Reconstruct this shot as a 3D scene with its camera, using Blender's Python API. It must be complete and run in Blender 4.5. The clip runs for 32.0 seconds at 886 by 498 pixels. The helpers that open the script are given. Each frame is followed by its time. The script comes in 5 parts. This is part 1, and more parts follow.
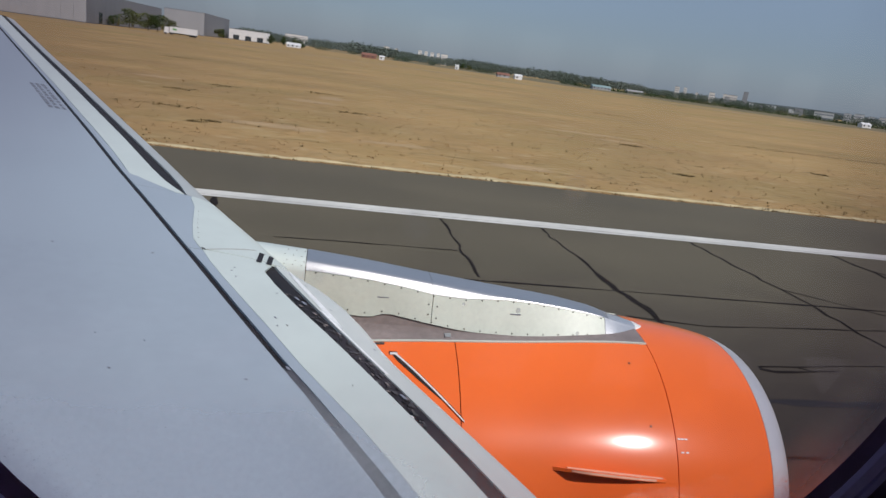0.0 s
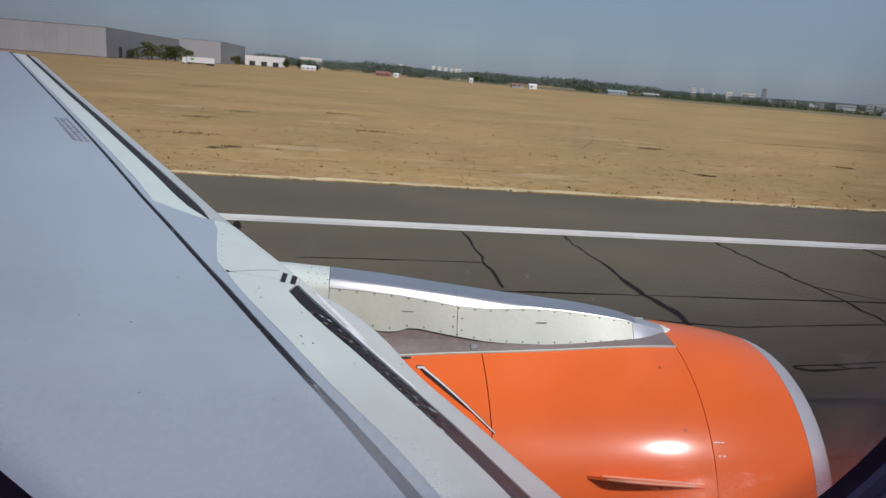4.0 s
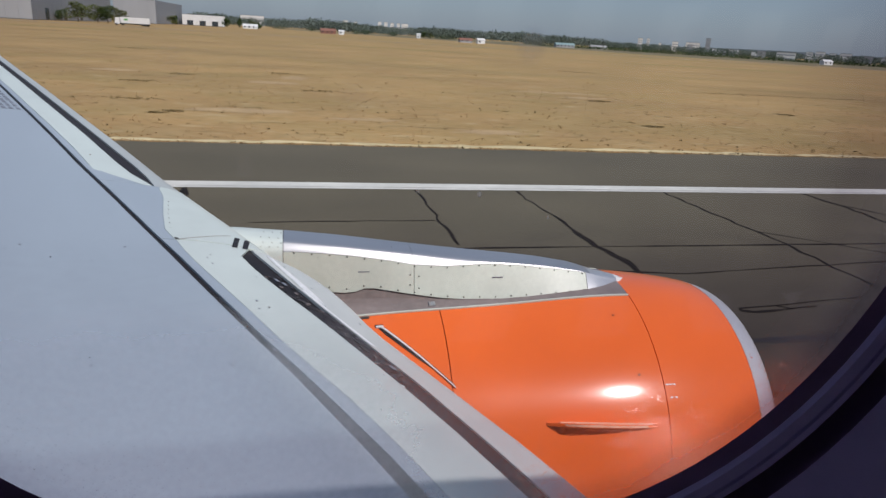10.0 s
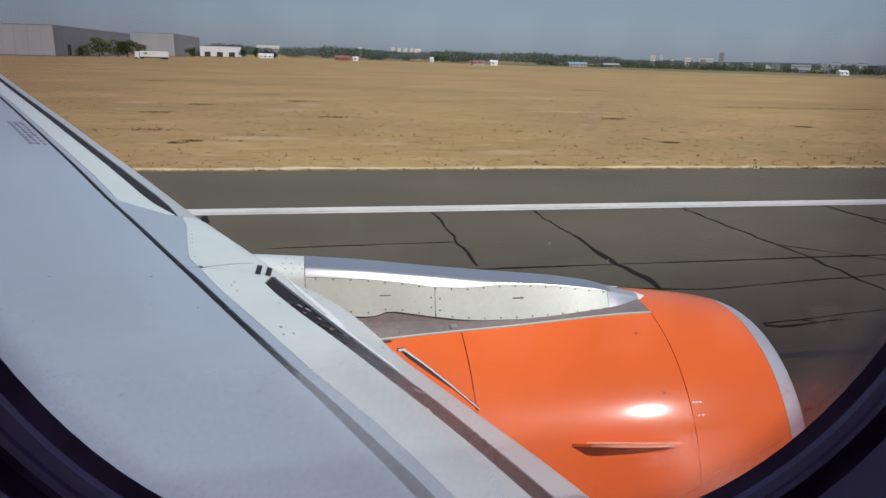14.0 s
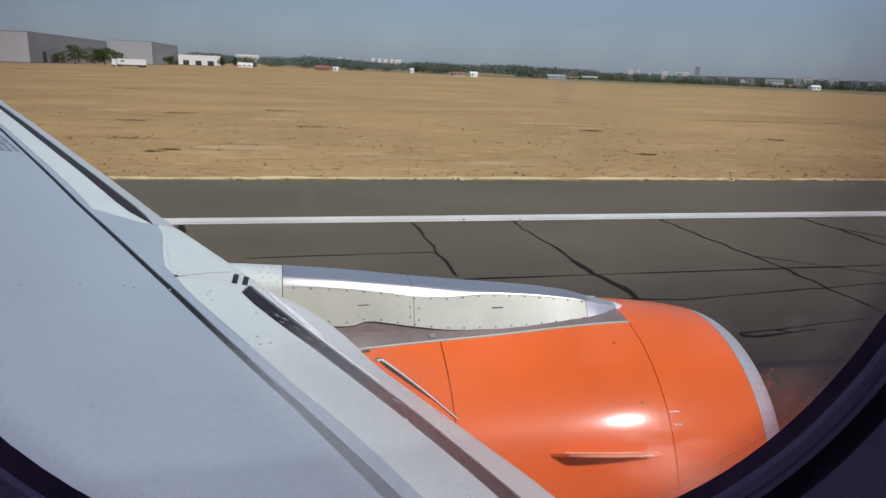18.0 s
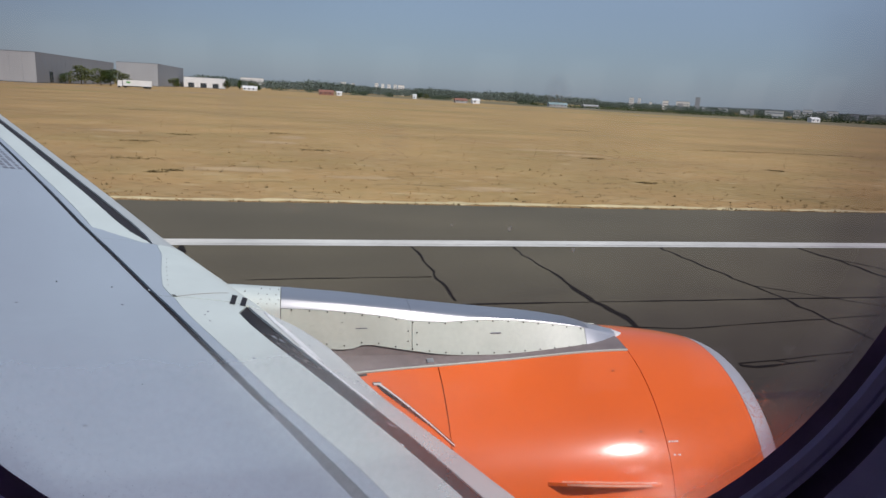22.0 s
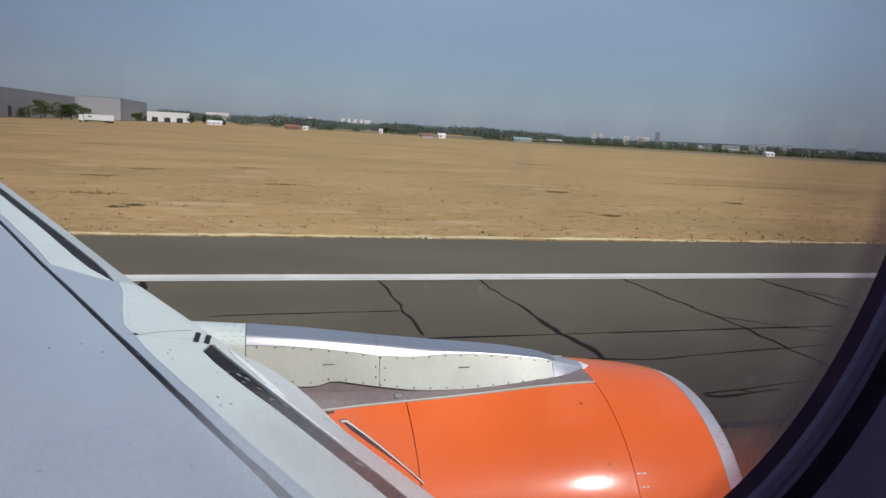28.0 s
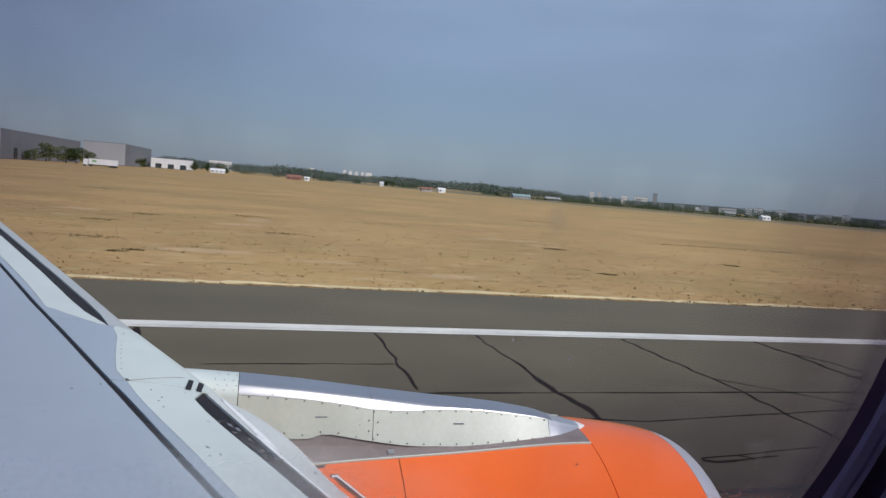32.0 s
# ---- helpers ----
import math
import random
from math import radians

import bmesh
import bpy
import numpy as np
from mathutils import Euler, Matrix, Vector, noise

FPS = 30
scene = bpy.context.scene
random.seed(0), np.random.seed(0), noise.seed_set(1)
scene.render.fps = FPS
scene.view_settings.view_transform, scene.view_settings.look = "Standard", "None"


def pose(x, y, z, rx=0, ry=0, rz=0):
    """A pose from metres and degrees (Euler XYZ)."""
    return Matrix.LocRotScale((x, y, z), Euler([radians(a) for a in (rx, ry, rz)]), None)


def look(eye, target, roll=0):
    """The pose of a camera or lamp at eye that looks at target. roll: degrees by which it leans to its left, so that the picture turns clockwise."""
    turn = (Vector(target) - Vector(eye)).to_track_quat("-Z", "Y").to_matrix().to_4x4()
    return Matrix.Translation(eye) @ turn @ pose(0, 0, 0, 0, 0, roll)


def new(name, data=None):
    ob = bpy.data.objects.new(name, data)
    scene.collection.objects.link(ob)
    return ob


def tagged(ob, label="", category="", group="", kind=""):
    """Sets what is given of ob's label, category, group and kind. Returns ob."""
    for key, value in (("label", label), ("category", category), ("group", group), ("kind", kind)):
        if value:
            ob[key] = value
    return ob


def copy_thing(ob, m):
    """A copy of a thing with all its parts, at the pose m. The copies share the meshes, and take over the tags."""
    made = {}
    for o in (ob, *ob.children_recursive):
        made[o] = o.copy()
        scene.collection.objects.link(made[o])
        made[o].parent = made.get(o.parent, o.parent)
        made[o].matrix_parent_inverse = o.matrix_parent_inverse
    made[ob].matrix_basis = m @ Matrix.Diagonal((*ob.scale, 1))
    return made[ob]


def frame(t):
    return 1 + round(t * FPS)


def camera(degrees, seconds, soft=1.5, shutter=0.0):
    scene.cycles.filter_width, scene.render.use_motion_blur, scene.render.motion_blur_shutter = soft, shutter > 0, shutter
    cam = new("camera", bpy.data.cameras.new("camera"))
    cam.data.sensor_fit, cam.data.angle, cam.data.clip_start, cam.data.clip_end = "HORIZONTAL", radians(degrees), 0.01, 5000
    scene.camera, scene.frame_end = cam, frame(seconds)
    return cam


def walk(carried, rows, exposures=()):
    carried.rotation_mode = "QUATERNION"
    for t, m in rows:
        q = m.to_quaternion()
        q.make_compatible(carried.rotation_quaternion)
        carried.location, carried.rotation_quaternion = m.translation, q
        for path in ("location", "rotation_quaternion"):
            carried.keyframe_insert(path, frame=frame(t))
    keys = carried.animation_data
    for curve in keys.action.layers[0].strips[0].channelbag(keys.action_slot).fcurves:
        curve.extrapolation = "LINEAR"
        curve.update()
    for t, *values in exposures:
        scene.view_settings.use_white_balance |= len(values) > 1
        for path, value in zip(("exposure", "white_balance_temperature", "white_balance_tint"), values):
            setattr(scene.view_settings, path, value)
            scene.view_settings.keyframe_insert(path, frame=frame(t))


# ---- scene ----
cam = camera(66.24, 32.0, soft=1.5)
PATH = [
    (0.0, pose(0.0011, 1.6628, 4.5471, 74.70, -7.62, -8.97)),
    (0.5, pose(0.0099, 1.6671, 4.5362, 74.13, -5.04, -7.21)),
    (1.0, pose(0.0112, 1.6719, 4.5358, 73.21, -3.97, -4.96)),
    (1.5, pose(0.0100, 1.6705, 4.5348, 73.48, -4.00, -5.78)),
    (2.0, pose(0.0104, 1.6746, 4.5328, 74.58, -3.65, -6.97)),
    (2.5, pose(0.0137, 1.6710, 4.5372, 75.69, -3.97, -7.53)),
    (3.0, pose(0.0035, 1.6556, 4.5504, 76.48, -4.45, -8.09)),
    (3.5, pose(0.0055, 1.6650, 4.5400, 76.26, -4.50, -7.88)),
    (5.5, pose(0.0087, 1.6696, 4.5344, 73.95, -4.22, -8.07)),
    (6.0, pose(0.0112, 1.6684, 4.5311, 73.63, -2.71, -8.78)),
    (6.5, pose(0.0073, 1.6735, 4.5236, 72.85, -3.20, -8.95)),
    (7.0, pose(0.0053, 1.6684, 4.5339, 72.21, -3.36, -8.37)),
    (7.5, pose(0.0124, 1.6628, 4.5278, 72.49, -3.15, -9.89)),
    (8.0, pose(0.0082, 1.6685, 4.5352, 72.49, -3.15, -9.98)),
    (8.5, pose(0.0154, 1.6663, 4.5319, 72.64, -3.85, -9.18)),
    (9.0, pose(0.0058, 1.6680, 4.5382, 72.21, -3.40, -10.48)),
    (9.5, pose(0.0195, 1.6580, 4.5264, 71.63, -3.14, -11.63)),
    (10.0, pose(0.0091, 1.6717, 4.5288, 72.54, -3.33, -12.11)),
    (10.5, pose(0.0064, 1.6731, 4.5292, 73.06, -3.33, -11.45)),
    (11.0, pose(0.0044, 1.6710, 4.5301, 73.82, -3.47, -10.94)),
    (11.5, pose(0.0026, 1.6667, 4.5338, 74.05, -2.99, -11.50)),
    (12.0, pose(-0.0104, 1.6652, 4.5368, 74.60, -4.76, -12.72)),
    (12.5, pose(-0.0131, 1.6644, 4.5378, 74.64, -3.83, -12.00)),
    (13.0, pose(-0.0077, 1.6560, 4.5383, 74.88, -3.35, -10.47)),
    (13.5, pose(-0.0108, 1.6572, 4.5414, 74.79, -4.17, -10.37)),
    (14.0, pose(-0.0066, 1.6567, 4.5385, 74.30, -1.54, -11.06)),
    (14.5, pose(-0.0061, 1.6601, 4.5363, 74.72, -3.23, -11.48)),
    (15.0, pose(-0.0052, 1.6675, 4.5250, 74.98, -4.80, -12.90)),
    (15.5, pose(-0.0129, 1.6606, 4.5359, 75.15, -3.74, -14.07)),
    (17.5, pose(-0.0028, 1.6641, 4.5285, 75.29, -1.67, -12.85)),
    (18.0, pose(-0.0017, 1.6639, 4.5301, 75.23, -2.14, -12.68)),
    (18.5, pose(-0.0003, 1.6635, 4.5296, 75.73, -2.63, -12.79)),
    (19.0, pose(0.0006, 1.6634, 4.5295, 75.59, -2.37, -12.66)),
    (19.5, pose(-0.0058, 1.6640, 4.5223, 76.00, -2.79, -12.94)),
    (20.0, pose(0.0001, 1.6634, 4.5290, 76.08, -2.30, -12.92)),
    (20.5, pose(-0.0101, 1.6596, 4.5208, 76.52, -2.98, -13.15)),
    (21.0, pose(-0.0007, 1.6629, 4.5292, 76.70, -2.48, -13.41)),
    (21.5, pose(0.0032, 1.6515, 4.5206, 76.95, -2.61, -13.27)),
    (22.0, pose(0.0010, 1.6649, 4.5262, 77.32, -3.06, -12.47)),
    (22.5, pose(-0.0000, 1.6614, 4.5290, 77.45, -3.09, -11.96)),
    (23.0, pose(-0.0009, 1.6555, 4.5359, 77.48, -2.60, -12.20)),
    (23.5, pose(-0.0060, 1.6574, 4.5336, 77.54, -3.04, -12.31)),
    (24.0, pose(-0.0033, 1.6584, 4.5331, 77.68, -3.37, -13.37)),
    (24.5, pose(-0.0030, 1.6596, 4.5331, 77.49, -2.72, -12.89)),
    (25.0, pose(-0.0021, 1.6596, 4.5322, 78.15, -3.60, -12.97)),
    (25.5, pose(-0.0118, 1.6557, 4.5351, 78.06, -2.79, -13.77)),
    (27.5, pose(-0.0019, 1.6596, 4.5290, 80.04, -2.12, -13.71)),
    (28.0, pose(-0.0024, 1.6581, 4.5331, 80.29, -3.14, -15.29)),
    (28.5, pose(-0.0057, 1.6545, 4.5323, 81.74, -3.22, -13.71)),
    (29.0, pose(-0.0055, 1.6634, 4.5230, 82.46, -3.39, -13.34)),
    (29.5, pose(-0.0089, 1.6645, 4.5165, 83.41, -3.73, -14.40)),
    (30.0, pose(-0.0032, 1.6621, 4.5252, 83.41, -3.57, -14.34)),
    (30.5, pose(-0.0021, 1.6597, 4.5336, 83.61, -4.34, -14.29)),
    (31.0, pose(-0.0088, 1.6599, 4.5251, 83.85, -3.80, -14.58)),
    (31.5, pose(-0.0115, 1.6594, 4.5246, 84.29, -4.23, -15.42)),
    (32.0, pose(-0.0115, 1.6550, 4.5327, 84.82, -4.85, -15.29)),
]
SKY_STRENGTH, SUN_STRENGTH = 0.093, 4.2
walk(cam, PATH, [(0.0, -0.17, 6350, 12), (4.5, -0.16, 6350, 12), (10.0, -0.09, 6350, 12), (20.0, -0.03, 6350, 12), (28.0, -0.01, 6350, 11), (32.0, -0.04, 6150, 11)])

# ---- world, sun, light ----
SUN = Vector((0.442, -0.627, 0.655)).normalized()
world = bpy.data.worlds.new("sky")
scene.world = world
world.use_nodes = True
wn = world.node_tree.nodes
sky = wn.new("ShaderNodeTexSky")
sky.sky_type = "NISHITA"
sky.sun_disc = False
sky.sun_elevation = math.asin(SUN.z)
sky.sun_rotation = math.atan2(SUN.x, SUN.y)
sky.air_density, sky.dust_density, sky.ozone_density, sky.altitude = 1.0, 1.1, 4.0, 0
wn["Background"].inputs["Strength"].default_value = SKY_STRENGTH
haze = wn.new("ShaderNodeMix")
haze.data_type = "RGBA"
haze.inputs["Factor"].default_value = 0.62
haze.inputs["B"].default_value = (2.75, 3.5, 4.5, 1)
world.node_tree.links.new(sky.outputs[0], haze.inputs["A"])
# thin high veil of cirrus, drawn out in streaks, thickening away from the horizon
wl = world.node_tree.links
w_tc, w_sep, w_map, w_nz, w_up, w_amt, veil = [wn.new("ShaderNode" + k) for k in ("TexCoord", "SeparateXYZ", "Mapping", "TexNoise", "MapRange", "Math", "Mix")]
wl.new(w_tc.outputs["Generated"], w_sep.inputs[0])
wl.new(w_tc.outputs["Generated"], w_map.inputs[0])
w_map.inputs["Scale"].default_value, w_map.inputs["Rotation"].default_value = (2.2, 2.2, 9.0), (0.25, 0.15, 0)
w_nz.inputs["Scale"].default_value, w_nz.inputs["Detail"].default_value = 1.6, 6
wl.new(w_map.outputs[0], w_nz.inputs["Vector"])
w_up.inputs["From Min"].default_value, w_up.inputs["From Max"].default_value, w_up.inputs["To Max"].default_value = 0.07, 0.27, 1.1
wl.new(w_sep.outputs[2], w_up.inputs[0])
w_amt.operation = "MULTIPLY"
wl.new(w_up.outputs[0], w_amt.inputs[0])
wl.new(w_nz.outputs[0], w_amt.inputs[1])
veil.data_type = "RGBA"
veil.inputs["B"].default_value = (3.75, 4.9, 6.8, 1)
wl.new(w_amt.outputs[0], veil.inputs["Factor"])
wl.new(haze.outputs["Result"], veil.inputs["A"])
wl.new(veil.outputs["Result"], wn["Background"].inputs["Color"])
sun = new("sun", bpy.data.lights.new("sun", "SUN"))
sun.data.energy, sun.data.angle, sun.data.color = SUN_STRENGTH, radians(0.53), (1.0, 0.94, 0.86)
sun.matrix_world = look(SUN * 300, (0, 0, 0))


# ---- materials ----
def mat(name, col, rough=0.5, metal=0.0, var=0.12, scale=2.0, stretch=(1, 1, 1), fine=40.0, bump=0.0, tint=None, coat=0.0, spec=0.5, space="Object"):
    """Principled surface whose colour wanders at two scales, with fine relief."""
    m = bpy.data.materials.new(name)
    m.use_nodes = True
    n, l = m.node_tree.nodes, m.node_tree.links
    b = n["Principled BSDF"]
    tc, mp = n.new("ShaderNodeTexCoord"), n.new("ShaderNodeMapping")
    mp.inputs["Scale"].default_value = stretch
    l.new(tc.outputs[space], mp.inputs[0])
    n1, n2 = n.new("ShaderNodeTexNoise"), n.new("ShaderNodeTexNoise")
    n1.inputs["Scale"].default_value, n1.inputs["Detail"].default_value = scale, 5
    n2.inputs["Scale"].default_value, n2.inputs["Detail"].default_value = fine, 3
    l.new(mp.outputs[0], n1.inputs["Vector"])
    l.new(mp.outputs[0], n2.inputs["Vector"])
    r1 = n.new("ShaderNodeValToRGB")
    d = tint or tuple(c * 0.55 for c in col)
    r1.color_ramp.elements[0].position, r1.color_ramp.elements[1].position = 0.3, 0.7
    r1.color_ramp.elements[0].color = (*[c + (k - c) * min(1, var * 3) for c, k in zip(col, d)], 1)
    r1.color_ramp.elements[1].color = (*[min(1, c * (1 + var * 0.5)) for c in col], 1)
    l.new(n1.outputs[0], r1.inputs[0])
    mr = n.new("ShaderNodeMapRange")
    mr.inputs["From Min"].default_value, mr.inputs["From Max"].default_value = 0.3, 0.7
    mr.inputs["To Min"].default_value, mr.inputs["To Max"].default_value = 1 - var, 1 + var * 0.6
    l.new(n2.outputs[0], mr.inputs[0])
    mx = n.new("ShaderNodeVectorMath")
    mx.operation = "SCALE"
    l.new(r1.outputs[0], mx.inputs[0])
    l.new(mr.outputs[0], mx.inputs["Scale"])
    l.new(mx.outputs[0], b.inputs["Base Color"])
    rr = n.new("ShaderNodeMapRange")
    rr.inputs["To Min"].default_value, rr.inputs["To Max"].default_value = max(0.03, rough * 0.85), min(1, rough * 1.15)
    l.new(n1.outputs[0], rr.inputs[0])
    l.new(rr.outputs[0], b.inputs["Roughness"])
    b.inputs["Metallic"].default_value = metal
    b.inputs["Coat Weight"].default_value = coat
    b.inputs["Coat Roughness"].default_value = 0.08
    b.inputs["Specular IOR Level"].default_value = spec
    if bump:
        bp = n.new("ShaderNodeBump")
        bp.inputs["Strength"].default_value, bp.inputs["Distance"].default_value = 0.5, bump
        l.new(n2.outputs[0], bp.inputs["Height"])
        l.new(bp.outputs[0], b.inputs["Normal"])
    return m


M_SKIN = mat("wing_grey_paint", (0.348, 0.405, 0.462), 0.40, var=0.025, scale=1.2, fine=14)
M_LEAD = mat("leading_edge_paint", (0.60, 0.665, 0.632), 0.38, var=0.03, scale=2.0, fine=10)
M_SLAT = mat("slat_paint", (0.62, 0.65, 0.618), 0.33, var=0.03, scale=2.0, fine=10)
# slat paint again, darkened for the shade where the outboard slat curves down
M_SLAT_SHADED = mat("shaded_slat_paint", (0.44, 0.47, 0.465), 0.38, var=0.05, scale=2.0, fine=10)
# near-black: tyres, and the shade put into gaps, slots and openings
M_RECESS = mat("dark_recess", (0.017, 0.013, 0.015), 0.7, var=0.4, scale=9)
M_ORANGE = mat("orange_gloss_paint", (0.90, 0.166, 0.029), 0.15, var=0.02, scale=1.5, fine=20, coat=0.0, spec=0.3)
ob = M_ORANGE.node_tree.nodes["Principled BSDF"]
ob.inputs["Coat Weight"].default_value, ob.inputs["Coat Roughness"].default_value = 0.22, 0.34
# paler orange standing in for sun glints along the chine
M_CHINE_GLINT = mat("orange_chine_glint", (0.92, 0.50, 0.34), 0.22, var=0.1, scale=8)
M_LIP = mat("bare_aluminium_lip", (0.70, 0.71, 0.73), 0.36, metal=0.5, var=0.06, scale=5)
M_SILVER = mat("polished_silver_skin", (0.57, 0.57, 0.585), 0.41, metal=0.9, var=0.03, scale=3, stretch=(0.4, 1, 1), fine=8)
M_BAND = mat("bright_silver_paint", (0.72, 0.73, 0.75), 0.3, metal=0.75, var=0.04, scale=5)
M_PYLON = mat("pylon_off_white_paint", (0.575, 0.622, 0.55), 0.35, var=0.05, scale=4)
M_FAIR = mat("grey_brown_fairing", (0.26, 0.22, 0.21), 0.5, var=0.15, scale=5)
M_WHITE = mat("white_gloss_paint", (0.78, 0.78, 0.77), 0.35, var=0.04, scale=3)
# near-white for the sun highlights painted on the inboard slat
M_GLINT = mat("slat_highlight_white", (0.93, 0.94, 0.93), 0.3, var=0.04, scale=20)
M_GAP_FILL = mat("mauve_grey_seal", (0.034, 0.026, 0.030), 0.6, var=0.22, scale=9, fine=60)
M_MIST_FILL = mat("grey_sealant", (0.090, 0.090, 0.105), 0.6, var=0.2, scale=9, fine=50)
M_GRIT = mat("grey_grit", (0.085, 0.078, 0.084), 0.8, var=0.35, scale=60)
M_SEAM = mat("brownish_seam_filler", (0.30, 0.25, 0.235), 0.6, var=0.3, scale=30)
M_DOT = mat("dark_fastener", (0.07, 0.065, 0.06), 0.5, var=0.2, scale=40)
M_INK = mat("grey_stencil_ink", (0.20, 0.21, 0.25), 0.5, var=0.2, scale=30)
M_FADED = mat("faded_grey_mark", (0.26, 0.28, 0.33), 0.5, var=0.2, scale=30)
M_FUSE = mat("white_fuselage_paint", (0.75, 0.75, 0.75), 0.35, var=0.04, scale=1)
M_LINER = mat("cabin_liner", (0.60, 0.51, 0.86), 0.6, var=0.06, scale=8)
M_CARPET = mat("pale_bounce_carpet", (0.46, 0.43, 0.58), 0.95, var=0.2, scale=20, spec=0.1)
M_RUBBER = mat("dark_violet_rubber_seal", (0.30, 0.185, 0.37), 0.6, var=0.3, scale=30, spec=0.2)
M_ASPHALT = mat("worn_asphalt", (0.123, 0.106, 0.073), 0.85, var=0.14, scale=0.22, stretch=(0.6, 1, 1), fine=9, bump=0.002, spec=0.25)
M_TAR = mat("tar_sealed_crack", (0.020, 0.015, 0.013), 0.85, var=0.25, scale=3, fine=12, bump=0.004, spec=0.15)
M_LINE = mat("white_road_paint", (0.66, 0.65, 0.60), 0.7, var=0.13, scale=0.9, stretch=(0.5, 1, 1), fine=9)
# asphalt darker towards the centre: tyre rubber, with vignetting put into the colour too
am = M_ASPHALT.node_tree
an, al = am.nodes, am.links
asrc = an["Principled BSDF"].inputs["Base Color"].links[0].from_socket
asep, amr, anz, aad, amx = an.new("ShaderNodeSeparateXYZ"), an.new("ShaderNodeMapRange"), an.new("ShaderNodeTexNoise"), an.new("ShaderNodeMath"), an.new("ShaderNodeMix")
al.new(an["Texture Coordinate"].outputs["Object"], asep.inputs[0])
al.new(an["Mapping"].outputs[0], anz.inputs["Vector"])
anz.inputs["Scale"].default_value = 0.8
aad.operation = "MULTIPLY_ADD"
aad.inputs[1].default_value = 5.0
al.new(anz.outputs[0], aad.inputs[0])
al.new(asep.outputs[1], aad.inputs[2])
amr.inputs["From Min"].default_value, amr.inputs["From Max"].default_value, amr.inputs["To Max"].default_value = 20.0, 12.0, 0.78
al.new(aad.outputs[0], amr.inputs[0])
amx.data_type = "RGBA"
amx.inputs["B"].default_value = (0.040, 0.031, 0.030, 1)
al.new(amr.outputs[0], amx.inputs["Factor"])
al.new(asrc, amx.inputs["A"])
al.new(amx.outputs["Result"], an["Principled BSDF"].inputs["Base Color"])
M_RUBBERED = mat("rubber_marks", (0.030, 0.024, 0.024), 0.7, var=0.2, scale=0.4, stretch=(0.1, 2, 1))


# ---- small mesh tools ----
def part(name, verts, faces, material, parent=None, label="", smooth=False):
    me = bpy.data.meshes.new(name)
    me.from_pydata([tuple(map(float, v)) for v in verts], [], faces)
    me.validate()
    bm = bmesh.new()
    bm.from_mesh(me)
    bmesh.ops.remove_doubles(bm, verts=bm.verts, dist=1e-5)
    bmesh.ops.recalc_face_normals(bm, faces=bm.faces)
    bm.to_mesh(me)
    bm.free()
    for p in me.polygons:
        p.use_smooth = smooth
    if smooth:
        me.set_sharp_from_angle(angle=radians(35))
    me.materials.append(material)
    ob = new(name, me)
    ob.parent = parent
    return tagged(ob, label)


def raw(name, verts, faces, material, parent=None, label=""):
    """Like part, for large loose meshes: no cleaning."""
    me = bpy.data.meshes.new(name)
    me.from_pydata(verts, [], faces)
    me.materials.append(material)
    ob = new(name, me)
    ob.parent = parent
    return tagged(ob, label)


def thing(name, label, category, group="", at=(0, 0, 0)):
    e = new(name)
    e.location = at
    e.empty_display_size = 0.2
    return tagged(e, label, category, group)


def box(x0, x1, y0, y1, z0, z1):
    v = [(x, y, z) for z in (z0, z1) for y in (y0, y1) for x in (x0, x1)]
    f = [(0, 2, 3, 1), (4, 5, 7, 6), (0, 1, 5, 4), (2, 6, 7, 3), (0, 4, 6, 2), (1, 3, 7, 5)]
    return v, f


def boxes(*bs):
    V, F = [], []
    for b in bs:
        v, f = box(*b)
        F += [tuple(i + len(V) for i in q) for q in f]
        V += v
    return V, F


def grid(nu, nv, fn, cu=False, cv=False):
    """Faces and points of a sheet fn(i, j), closed round in u or v if asked."""
    V = [fn(i, j) for i in range(nu) for j in range(nv)]
    F = []
    for i in range(nu - (0 if cu else 1)):
        for j in range(nv - (0 if cv else 1)):
            a, b = i % nu, (i + 1) % nu
            c, d = j % nv, (j + 1) % nv
            F.append((a * nv + c, b * nv + c, b * nv + d, a * nv + d))
    return V, F


def slab(nu, nv, fn, back):
    """A sheet with thickness: fn(i, j) is the face, back(i, j) the inner side."""
    V = [fn(i, j) for i in range(nu) for j in range(nv)] + [back(i, j) for i in range(nu) for j in range(nv)]
    n, F = nu * nv, []
    for i in range(nu - 1):
        for j in range(nv - 1):
            q = (i * nv + j, (i + 1) * nv + j, (i + 1) * nv + j + 1, i * nv + j + 1)
            F += [q, tuple(n + k for k in reversed(q))]
    rim = [(i, 0) for i in range(nu)] + [(nu - 1, j) for j in range(1, nv)] + [(i, nv - 1) for i in range(nu - 2, -1, -1)] + [(0, j) for j in range(nv - 2, 0, -1)]
    for a, b in zip(rim, rim[1:] + rim[:1]):
        a, b = a[0] * nv + a[1], b[0] * nv + b[1]
        F.append((a, n + a, n + b, b))
    return V, F


def lerp(x, xs, ys):
    return float(np.interp(x, xs, ys))


# ---- airliner: wing ----
Z_Y = [1.5, 3.45, 3.85, 4.3, 4.74, 5.6, 6.5, 7.6, 10.0, 12.2, 16.9]
Z_Z = [2.86, 3.186, 3.25, 3.3, 3.33, 3.382, 3.43, 3.53, 3.72, 3.88, 4.25]


